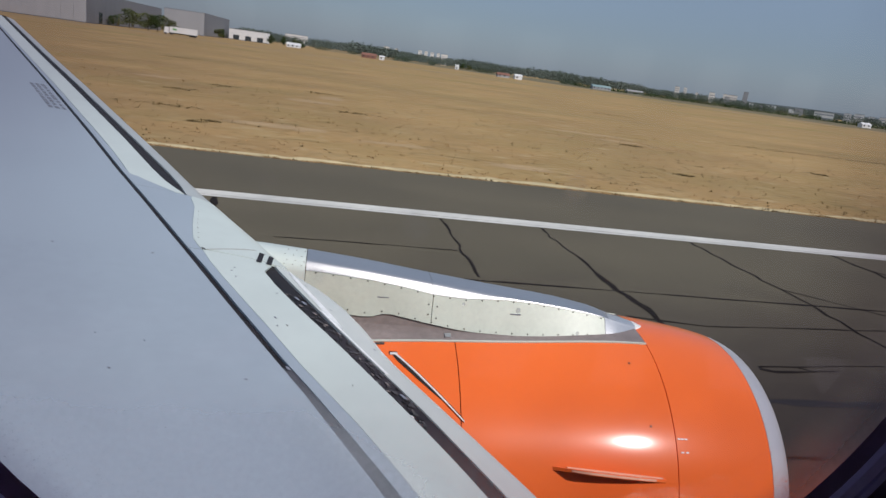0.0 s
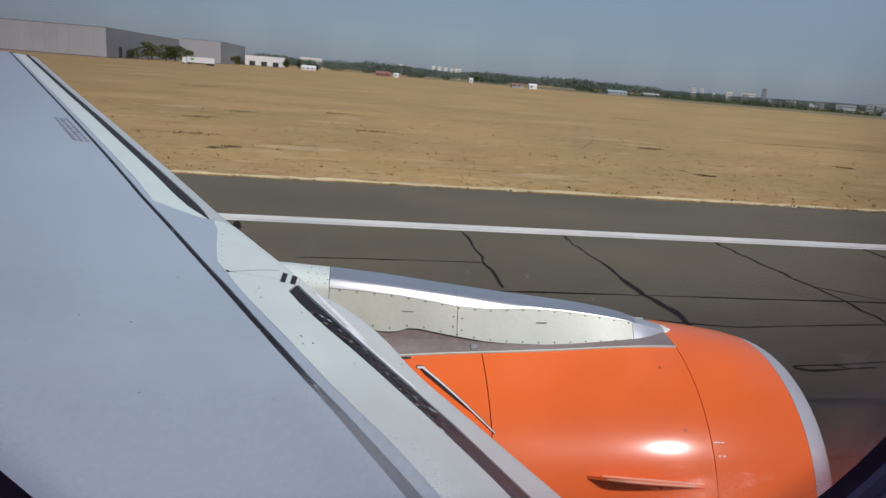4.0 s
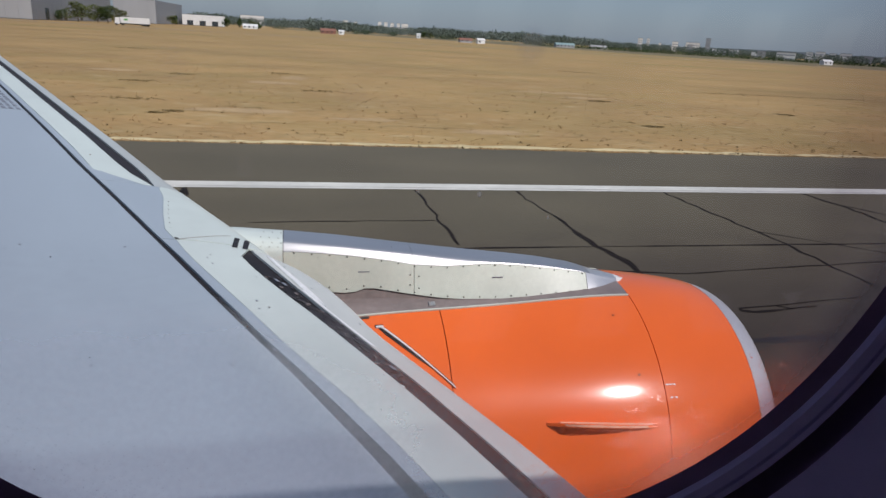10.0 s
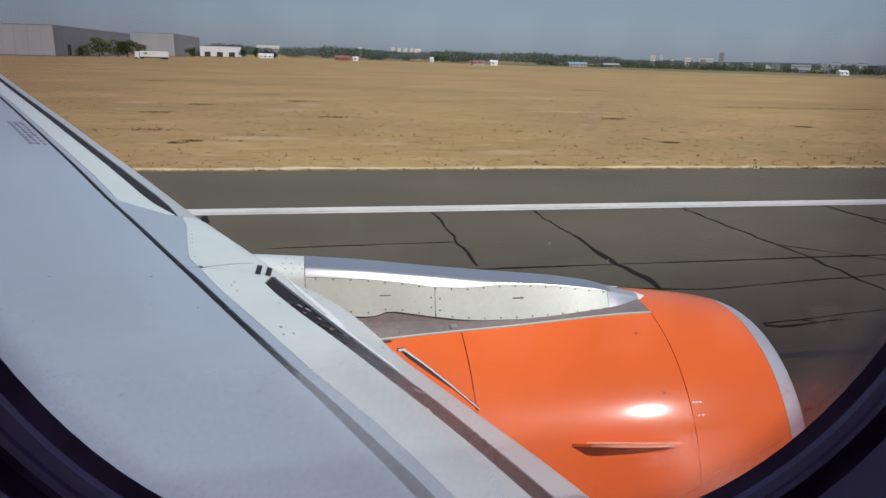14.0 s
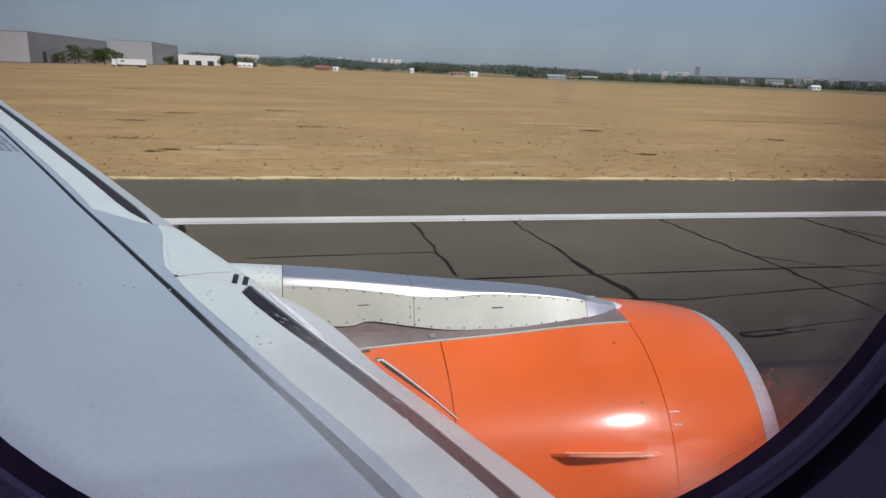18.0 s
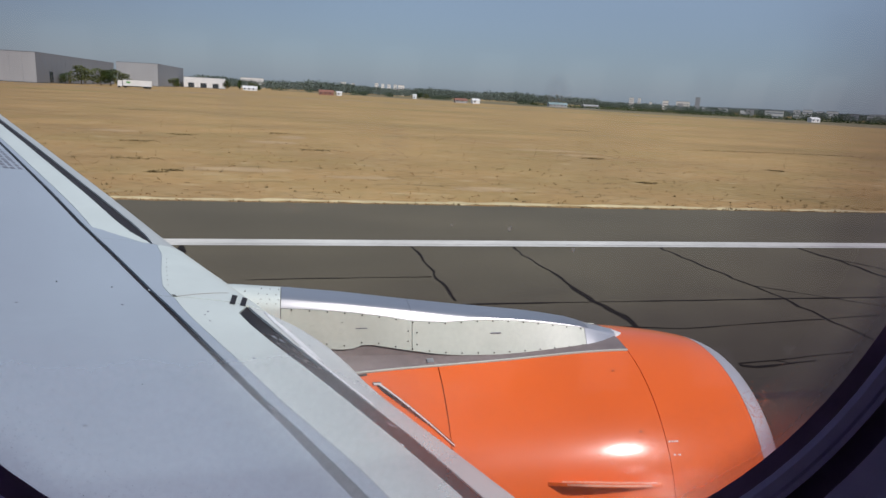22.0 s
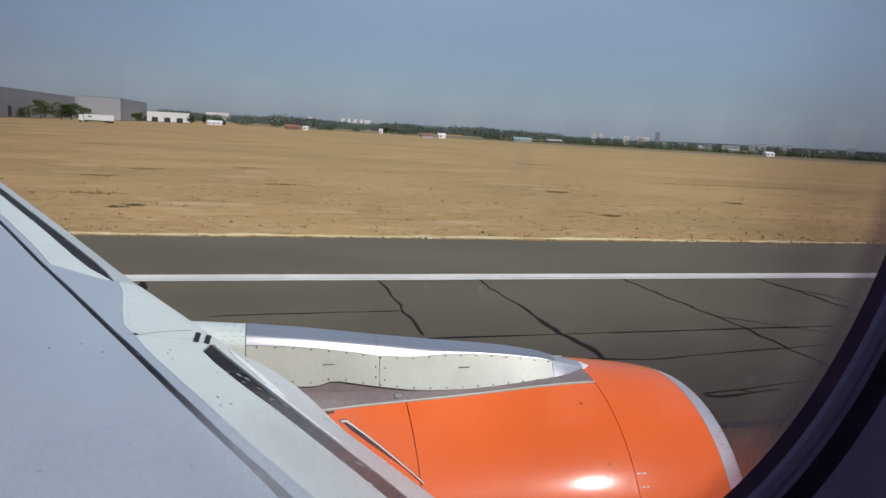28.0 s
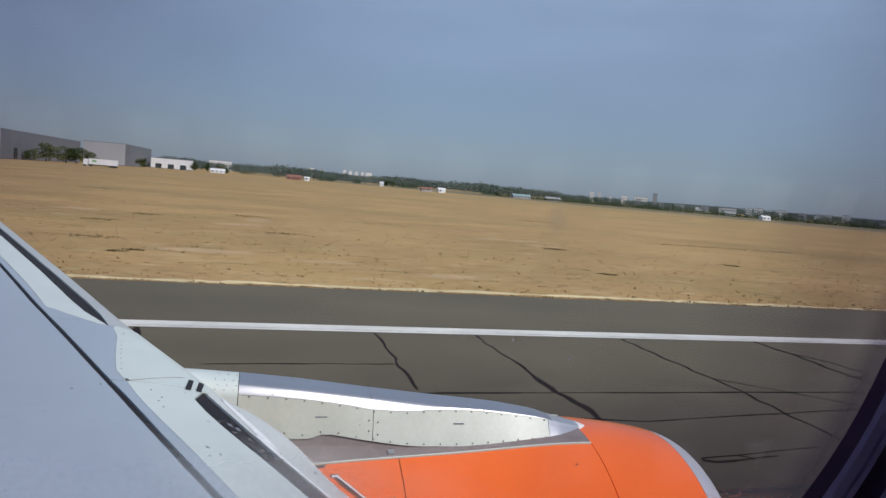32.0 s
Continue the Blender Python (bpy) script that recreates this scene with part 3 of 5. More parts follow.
P_F = lambda x: lerp(x, [-0.7, 0.08, 0.4, 0.7, 0.95, 1.3, 1.7, 2.0, 2.24, 2.305], [0, 0, 0.01, 0.04, 0.065, 0.082, 0.082, 0.068, 0.045, 0.03])
side_y = lambda x, z: P_Y - P_W(x) - P_F(x) * (1 - (z - P_B(x)) / (P_S(x) - P_B(x)))


FAR = 0.2


# the spine has a steep shoulder that rolls over to a nearly flat back
def shell(x, a, d=0.0):
    """Pylon section: a 0..1 side panel from below, 1..2 round over the top, 2..3 down the far side."""
    w, t, s, b = P_W(x), P_T(x), P_S(x), P_B(x)
    if a <= 1:
        return (x, P_Y - w - d - P_F(x) * (1 - a), b + (s - b) * a)
    if a >= 2:
        return (x, P_Y + w * FAR + d + P_F(x) * (a - 2), s + (b - s) * (a - 2))
    q, h = min(a - 1, 2 - a) * 2, t - s
    k = min(q / 0.5, 1.0)
    over = max(0.0, (q - 0.5) / 0.5)
    steep = lerp(x, [0.75, 1.1, 2.0], [0.70, 0.40, 0.5])
    y = h * steep * (0.36 * k + 0.26 * k * k)
    y += (w - y) * over ** 1.6
    return (x, P_Y + (w + d - y) * (-1 if a < 1.5 else FAR), s + (h + d * q) * (steep * k + (1 - steep) * (1 - (1 - over) ** 2.6)))


LEAN = (1.92, 1.923)


def pylon_piece(name, x0, x1, a0, a1, material, label="", nx=14, na=14, d=0.0):
    aa = spread(a0, a1, na)
    lean = lambda x, a: x + (0.05 * math.sin(math.pi * (a - 1)) if x in LEAN and 1 < a < 2 else 0)
    at = lambda i, j: lean(x0, aa[j]) + (lean(x1, aa[j]) - lean(x0, aa[j])) * i / (nx - 1)
    return part(name, *slab(nx, na, lambda i, j: shell(at(i, j), aa[j], d), lambda i, j: shell(at(i, j), aa[j], d - 0.008)), material, pylon, label, True)


xs_p = spread(-0.7, 2.300, 36)


def core(i, j):
    x = xs_p[i]
    w = max(0.002, P_W(x) - 0.008)
    if j == 0:
        return (x, P_Y - w - 0.003 - P_F(x), P_B(x) - 0.09)
    if j == 11:
        return (x, P_Y + w * FAR + 0.003 + P_F(x), P_B(x) - 0.09)
    return shell(x, 3 * (j - 1) / 9, -0.014)


pylon = part("engine_pylon", *grid(36, 12, core), M_FAIR, aircraft, "grey pylon core and lower fairing", True)
pylon_piece("side_panel", -0.04, 0.743, 0.0, 0.985, M_PYLON, "riveted off-white side panel", na=3)
pylon_piece("side_panel", 0.747, 1.92, 0.0, 0.985, M_PYLON, "riveted off-white side panel", nx=20, na=3)
pylon_piece("side_panel", -0.04, 0.743, 2.015, 3, M_PYLON, na=3)
pylon_piece("side_panel", 0.747, 1.92, 2.015, 3, M_PYLON, nx=20, na=3)
pylon_piece("silver_spine", -0.04, 0.735, 1.0, 2.0, M_SILVER, "polished silver pylon spine", na=30, d=0.001)
pylon_piece("silver_spine", 0.737, 1.92, 1.0, 2.0, M_SILVER, "polished silver pylon spine", nx=20, na=30, d=0.001)
pylon_piece("nose_band", 1.923, 2.185, 0.0, 3.0, M_BAND, "bright silver nose band", na=46, d=0.001)
pylon_piece("nose_cap", 2.188, 2.300, 0.0, 3.0, M_WHITE, "white pylon nose cap", na=30)
pylon_piece("aft_cover", -0.5, -0.044, 0.0, 3.0, M_LEAD, "pale riveted cover plate", na=30)
rv = [(0.0052 * math.cos(k * math.pi / 3), 0, 0.0052 * math.sin(k * math.pi / 3)) for k in range(6)]
rivet = part("rivet", [(x, -0.003 * e, z) for e in (0, 1) for x, _, z in rv], [tuple(range(6)), tuple(range(11, 5, -1))] + [(i, (i + 1) % 6, 6 + (i + 1) % 6, 6 + i) for i in range(6)], M_DOT, pylon)
first = True
spots = []
for k in range(19):
    x = 0.02 + k * 0.104
    spots.append((x, P_S(x) - 0.009))
    if x > 0.1:
        spots.append((x, max(P_B(x) + (0.016 if x < 0.6 else 0.012), 3.066 - 0.12 * x if x < 0.6 else 0)))
spots += [(0.72, 3.11), (0.72, 3.05), (0.775, 3.10), (0.775, 3.03)]
for x, z in spots:
    r = rivet if first else rivet.copy()
    if not first:
        scene.collection.objects.link(r)
    first = False
    r.location = (x, side_y(x, z) - 0.0005, z)
for k in range(12):
    r = rivet.copy()
    scene.collection.objects.link(r)
    p = shell(-0.07 - (k // 4) * 0.05 + (k % 2) * 0.015, 1.12 + (k % 4) * 0.11, 0.001)
    r.location, r.rotation_euler, r.scale = p, (radians(-50), 0, 0), (0.6, 0.6, 0.6)
for x, z in ((0.40, 3.13), (1.25, 3.08)):
    part("panel_mark", *box(x, x + 0.07, side_y(x, z) - 0.003, side_y(x, z) + 0.006, z, z + 0.006), M_INK, pylon)

# ---- airliner: fuselage and window ----
F_R, F_Z = 1.91, 3.99
W_X, W_Z, W_A, W_B, W_Y = 0.0319, 4.6110, 0.1113, 0.1729, 1.7744


def taper(x):
    return max(0.02, math.sqrt(max(0, 1 - max(0, (x - 9) / 6) ** 2))) if x > 0 else max(0.05, 1 - max(0, (-x - 14) / 12) ** 1.6)


HX0, HX1, HT0, HT1 = -0.27, 0.35, math.asin((4.26 - F_Z) / F_R), math.asin((4.93 - F_Z) / F_R)
# unseen window openings, added to let daylight into the cabin
PORTS = [0.03 + 0.533 * k for k in range(-13, 8)]
fx = sorted([-25, -22, -19, -16, -14, -8, HX0, HX1, 6, 9, 11, 13, 14.5, 14.98] + [x + e for x in PORTS if x != 0.03 for e in (-0.115, 0.115)] + [-0.085, 0.145])
HA, HB = math.asin((4.45 - F_Z) / F_R), math.asin((4.77 - F_Z) / F_R)
ft = sorted([HT0, HA, HB, HT1, math.pi - HB, math.pi - HA] + [HT1 + (math.pi - HB - HT1) * k / 20 for k in range(1, 20)] + [math.pi - HA + (math.pi + HA + HT0) * k / 36 for k in range(1, 36)])


def tube(r):
    V, F = grid(len(fx), len(ft), lambda i, j: (fx[i], r * taper(fx[i]) * math.cos(ft[j]), F_Z + r * taper(fx[i]) * math.sin(ft[j])), cv=True)
    n, out = len(ft), set()
    for i, x in enumerate(fx[:-1]):
        if HX0 <= x < HX1:
            out |= {(i, j) for j in range(n) if HT0 - 1e-6 <= ft[j] < HT1 - 1e-6}
        for p in PORTS:
            if abs(x - p + 0.115) < 1e-6:
                out |= {(i, j) for j in range(n) if abs(ft[j] - math.pi + HB) < 1e-6 or (p != 0.03 and abs(ft[j] - HA) < 1e-6)}
    F = [f for f in F if (f[0] // n, f[0] % n) not in out]
    for e in (0, len(fx) - 1):
        F.append(tuple(e * n + j for j in range(n)))
    return V, F


fuselage = part("fuselage", *tube(F_R), M_FUSE, aircraft, "smooth white fuselage", True)
NW = 120


def oval(k, o, y):
    """Point k of the window's rounded outline, widened by o, in the plane y."""
    a = 2 * math.pi * k / NW
    c, s = math.cos(a), math.sin(a)
    q = 2 / 2.6
    return (W_X + (W_A + o) * math.copysign(abs(c) ** q, c), y, W_Z + (W_B + o) * math.copysign(abs(s) ** q, s))


def on_skin(p, r):
    x, _, z = p
    return (x, math.sqrt(r * r - (z - F_Z) ** 2), z)


def to_edge(k, r, inset=0.0):
    x, _, z = oval(k, 0, 0)
    dx, dz = x - W_X, z - W_Z
    z0, z1 = F_Z + F_R * math.sin(HT0), F_Z + F_R * math.sin(HT1)
    f = min((HX1 - W_X) / dx if dx > 1e-6 else 1e9, (HX0 - W_X) / dx if dx < -1e-6 else 1e9, (z1 - W_Z) / dz if dz > 1e-6 else 1e9, (z0 - W_Z) / dz if dz < -1e-6 else 1e9)
    return on_skin((W_X + dx * f, 0, W_Z + dz * f), r)


# unseen floor, kept pale to bounce sunlight up to the window reveal
part("cabin_floor", *box(-8.5, 5.5, -1.75, 1.75, 3.33, 3.4), M_CARPET, fuselage, "blue-grey cabin carpet")
part("window_surround", *grid(2, NW, lambda i, k: to_edge(k, F_R) if i == 0 else on_skin(oval(k, 0.13, 0), F_R), cv=True), M_FUSE, fuselage)


def rings(name, prof, material, label=""):
    return part(name, *grid(len(prof), NW, lambda i, k: oval(k, prof[i][0], prof[i][1]), cv=True), material, window, label, True)


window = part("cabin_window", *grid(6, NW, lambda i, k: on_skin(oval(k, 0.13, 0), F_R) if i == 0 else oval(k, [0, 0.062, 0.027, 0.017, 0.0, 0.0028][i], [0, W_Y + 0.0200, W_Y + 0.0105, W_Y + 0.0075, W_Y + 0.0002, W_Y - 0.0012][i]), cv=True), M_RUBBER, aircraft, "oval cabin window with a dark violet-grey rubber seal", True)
rings("inner_bezel", [(0.0028, W_Y - 0.0012), (0.0034, W_Y - 0.0022), (0.0056, W_Y - 0.0026), (0.0058, W_Y - 0.0018), (0.0061, W_Y - 0.0018), (0.0063, W_Y - 0.0028), (0.0076, W_Y - 0.003)], M_LINER, "dark blue-grey window bezel")
rings("bezel_groove", [(0.0076, W_Y - 0.003), (0.008, W_Y + 0.001), (0.0118, W_Y + 0.001), (0.0122, W_Y - 0.0045)], M_RUBBER, "dark groove round the bezel")
rings("window_reveal", [(0.0122, W_Y - 0.0045), (0.02, W_Y - 0.0100), (0.035, W_Y - 0.0180), (0.055, W_Y - 0.0270), (0.075, W_Y - 0.0330)], M_LINER, "moulded plastic window reveal")


def wall(i, k):
    x, _, z = oval(k, 0.075, 0)
    f = [1, 1.3, 1.7, 2.0, 2.4][i]
    z = W_Z + (z - W_Z) * f
    return (W_X + (x - W_X) * f, min(W_Y - 0.0330, math.sqrt((F_R - 0.06) ** 2 - (z - F_Z) ** 2)), z)


part("cabin_wall_panel", *grid(5, NW, wall, cv=True), M_LINER, fuselage, "dim plastic cabin side panel")


def gear(x, y, z_top, r, name, label, axle):
    leg = part(name, *grid(4, 12, lambda i, j: (x + [0.11, 0.11, 0.07, 0.07][i] * math.cos(j * math.pi / 6), y + [0.11, 0.11, 0.07, 0.07][i] * math.sin(j * math.pi / 6), [z_top, 1.3, 1.28, r][i]), cv=True), M_LIP, aircraft, label, True)
    for e in (-1, 1):
        prof = [(0.02, 0.16), (r * 0.55, 0.16), (r * 0.92, 0.17), (r, 0.1), (r, -0.1), (r * 0.92, -0.17), (r * 0.55, -0.16), (0.02, -0.16)]
        part("wheel", *grid(8, 28, lambda i, j: (x + prof[i][0] * math.cos(j * math.pi / 14), y + e * axle + prof[i][1], r + prof[i][0] * math.sin(j * math.pi / 14)), cv=True), M_RECESS, leg, "black aircraft tyre", True)


for yy in (3.8, -3.8):
    gear(-4.6, yy, 2.9, 0.585, "main_landing_gear", "metal main landing gear leg", 0.46)
gear(8.2, 0, 2.4, 0.38, "nose_landing_gear", "metal nose landing gear leg", 0.25)


def pane_material():
    """Clear acrylic, misted towards its lower rim and in a few smears; vignetting is tinted into its edges."""
    m = bpy.data.materials.new("misted_acrylic_pane")
    m.use_nodes = True
    n, l = m.node_tree.nodes, m.node_tree.links
    n.remove(n["Principled BSDF"])
    out = n["Material Output"]
    clear, gloss, mist, dif = n.new("ShaderNodeBsdfTransparent"), n.new("ShaderNodeBsdfGlossy"), n.new("ShaderNodeBsdfRefraction"), n.new("ShaderNodeBsdfTranslucent")
    tint_mix = n.new("ShaderNodeMix")
    tint_mix.data_type = "RGBA"
    tint_mix.inputs["A"].default_value, tint_mix.inputs["B"].default_value = (0.97, 0.97, 0.97, 1), (0.60, 0.56, 0.60, 1)
    gloss.inputs["Roughness"].default_value = 0.03
    mist.inputs[0].default_value = (0.80, 0.78, 0.82, 1)
    mist.inputs["Roughness"].default_value, mist.inputs["IOR"].default_value = 0.5, 1.12
    dif.inputs[0].default_value = (0.7, 0.67, 0.73, 1)
    fr, glass = n.new("ShaderNodeFresnel"), n.new("ShaderNodeMixShader")
    fr.inputs[0].default_value = 1.4
    l.new(fr.outputs[0], glass.inputs[0])
    l.new(clear.outputs[0], glass.inputs[1])
    l.new(gloss.outputs[0], glass.inputs[2])
    tc, sep = n.new("ShaderNodeTexCoord"), n.new("ShaderNodeSeparateXYZ")
    l.new(tc.outputs["Object"], sep.inputs[0])

    def op(kind, a, b=0.0, c=0.0):
        k = n.new("ShaderNodeMath")
        k.operation = kind
        for i, v in enumerate((a, b, c)):
            if isinstance(v, (int, float)):
                k.inputs[i].default_value = v
            else:
                l.new(v, k.inputs[i])
        return k.outputs[0]

    def step(v, a, b):
        k = n.new("ShaderNodeMapRange")
        k.interpolation_type = "SMOOTHSTEP"
        k.inputs["From Min"].default_value, k.inputs["From Max"].default_value = a, b
        l.new(v, k.inputs[0])
        return k.outputs[0]

    def noise(scale, detail=3):
        k = n.new("ShaderNodeTexNoise")
        k.inputs["Scale"].default_value, k.inputs["Detail"].default_value = scale, detail
        l.new(tc.outputs["Object"], k.inputs["Vector"])
        return k.outputs[0]

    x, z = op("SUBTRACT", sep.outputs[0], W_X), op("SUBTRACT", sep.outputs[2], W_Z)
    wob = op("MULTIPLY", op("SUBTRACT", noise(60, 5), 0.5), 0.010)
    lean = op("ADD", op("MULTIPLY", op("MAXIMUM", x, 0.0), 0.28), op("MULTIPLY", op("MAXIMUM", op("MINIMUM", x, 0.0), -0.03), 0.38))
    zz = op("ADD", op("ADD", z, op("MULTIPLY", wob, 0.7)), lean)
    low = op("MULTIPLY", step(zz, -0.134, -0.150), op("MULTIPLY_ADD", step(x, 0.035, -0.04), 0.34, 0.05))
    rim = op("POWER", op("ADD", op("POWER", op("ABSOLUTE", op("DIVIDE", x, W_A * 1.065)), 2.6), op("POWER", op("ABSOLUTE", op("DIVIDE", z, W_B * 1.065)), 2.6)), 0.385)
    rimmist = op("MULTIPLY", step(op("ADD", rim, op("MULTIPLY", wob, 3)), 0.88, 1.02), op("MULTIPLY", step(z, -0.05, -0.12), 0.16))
    # vignetting put into the pane's tint: darker rim and upper left corner
    rim_noisy = op("MULTIPLY_ADD", noise(25, 4), 0.3, rim)
    corner_vignette = op("MULTIPLY", op("MULTIPLY", step(op("ADD", x, op("MULTIPLY", wob, 2.0)), -0.005, -0.10), step(z, -0.097, -0.068)), 0.95)
    edge_vignette = op("MULTIPLY", op("MULTIPLY", step(rim_noisy, 0.66, 1.05), op("MULTIPLY_ADD", step(x, -0.04, 0.04), 0.45, 0.55)), op("MULTIPLY_ADD", step(z, -0.05, -0.095), 0.5, 0.6))
    # darker again towards the lower left
    low_tint = op("MULTIPLY", step(x, 0.035, 0.0), op("ADD", op("MULTIPLY", step(op("ADD", z, wob), -0.155, -0.178), 0.35), op("MULTIPLY", step(z, -0.1515, -0.1565), 0.42)))
    l.new(op("MINIMUM", op("ADD", op("ADD", corner_vignette, edge_vignette), low_tint), 1.0), tint_mix.inputs["Factor"])
    # dark violet rim standing in for the soft out-of-focus window edge
    rim_blur = n.new("ShaderNodeMix")
    rim_blur.data_type = "RGBA"
    rim_blur.inputs["B"].default_value = (0.22, 0.18, 0.25, 1)
    l.new(op("MULTIPLY", step(op("ADD", rim, op("MULTIPLY", wob, 2.0)), 0.925, 0.99), 0.85), rim_blur.inputs["Factor"])
    l.new(tint_mix.outputs["Result"], rim_blur.inputs["A"])
    l.new(rim_blur.outputs["Result"], clear.inputs[0])
    grain = op("MULTIPLY_ADD", noise(700, 2), 0.3, 0.85)
    total = op("MULTIPLY", op("ADD", low, rimmist), grain)
    for sx, sz, r, k in ((0.0160, -0.0830, 0.0032, 0.22), (0.009, -0.108, 0.0006, 0.6), (-0.002, -0.1075, 0.0004, 0.5), (0.022, -0.112, 0.0005, 0.5), (-0.013, -0.093, 0.0035, 0.10), (-0.04, -0.088, 0.003, 0.08), (0.045, -0.08, 0.003, 0.05), (-0.03, -0.104, 0.0022, 0.12), (0.09, -0.05, 0.012, 0.04)):
        d = op("SQRT", op("ADD", op("POWER", op("SUBTRACT", x, sx), 2), op("MULTIPLY", op("POWER", op("SUBTRACT", z, sz), 2), 0.6)))
        total = op("ADD", total, op("MULTIPLY", step(d, r, r * 0.3), k))
    total = op("MINIMUM", total, 0.8)
    fog, mixed = n.new("ShaderNodeMixShader"), n.new("ShaderNodeMixShader")
    fog.inputs[0].default_value = 0.25
    l.new(mist.outputs[0], fog.inputs[1])
    l.new(dif.outputs[0], fog.inputs[2])
    l.new(total, mixed.inputs[0])
    l.new(glass.outputs[0], mixed.inputs[1])
    l.new(fog.outputs[0], mixed.inputs[2])
    l.new(mixed.outputs[0], out.inputs[0])
    return m


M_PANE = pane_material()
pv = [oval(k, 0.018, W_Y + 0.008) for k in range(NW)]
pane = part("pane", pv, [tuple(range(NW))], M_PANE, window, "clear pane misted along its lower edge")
pane.visible_shadow = False

# condensation beads on the pane
M_BEAD = bpy.data.materials.new("water_bead")
M_BEAD.use_nodes = True
bb = M_BEAD.node_tree.nodes["Principled BSDF"]
bb.inputs["Transmission Weight"].default_value, bb.inputs["IOR"].default_value, bb.inputs["Roughness"].default_value = 1.0, 1.08, 0.12
rb = random.Random(11)
BV, BF = [], []


def bead(x, z, r):
    o = len(BV)
    BV.append((x, (W_Y + 0.0075) - r * 0.2, z))
    for q, hh in ((0.6, 0.15), (1.0, 0.0)):
        BV.extend((x + r * q * math.cos(k * math.pi / 3), (W_Y + 0.0075) - r * hh, z + r * q * math.sin(k * math.pi / 3)) for k in range(6))
    for k in range(6):
        a, b = o + 1 + k, o + 1 + (k + 1) % 6
        BF.extend([(o, a, b), (a, a + 6, b + 6, b)])


for _ in range(110000):
    x, z = rb.uniform(0.015, 0.1), rb.uniform(-0.182, -0.125)
    r = ((abs(x) / W_A) ** 2.6 + (abs(z) / W_B) ** 2.6) ** 0.385 / 1.055
    if r > 0.99:
        continue
    top = -0.1425 - 0.30 * max(0.0, 0.070 - x) - 0.10 * max(0.0, x - 0.075) + 0.006 * noise.noise((x * 90, z * 90, 0))
    if z < top + rb.gauss(0, 0.0016) and rb.random() < min(0.42, (x - 0.015) / 0.06) * (0.3 if x > 0.070 else 1.0):
        bead(W_X + x, W_Z + z, rb.uniform(0.00004, 0.00012))
for _ in range(9000):
    x, z = rb.uniform(-0.11, -0.03), rb.uniform(-0.182, -0.10)
    r = ((abs(x) / W_A) ** 2.6 + (abs(z) / W_B) ** 2.6) ** 0.385
    if 1.02 > r > 1.0 - abs(rb.gauss(0, 0.035)) and rb.random() < 0.75:
        bead(W_X + x, W_Z + z, rb.uniform(0.00008, 0.00024))
for _ in range(30):
    bead(W_X + rb.uniform(-0.07, 0.08), W_Z + rb.uniform(-0.155, -0.10), rb.uniform(0.00007, 0.00018))
tagged(raw("condensation", BV, BF, M_BEAD, window, "fine water beads on the pane"), kind="stuff")
rd = random.Random(5)
for _ in range(7):
    dx, dz, r = rd.uniform(-0.09, 0.02), rd.uniform(-0.155, -0.115), rd.uniform(0.00006, 0.00012)
    part("dirt_speck", [(W_X + dx + r * (1 + 0.5 * rd.random()) * math.cos(k), W_Y + 0.0072, W_Z + dz + r * math.sin(k)) for k in (0, 1.05, 2.1, 3.14, 4.2, 5.2)], [tuple(range(6))], M_DOT, window)

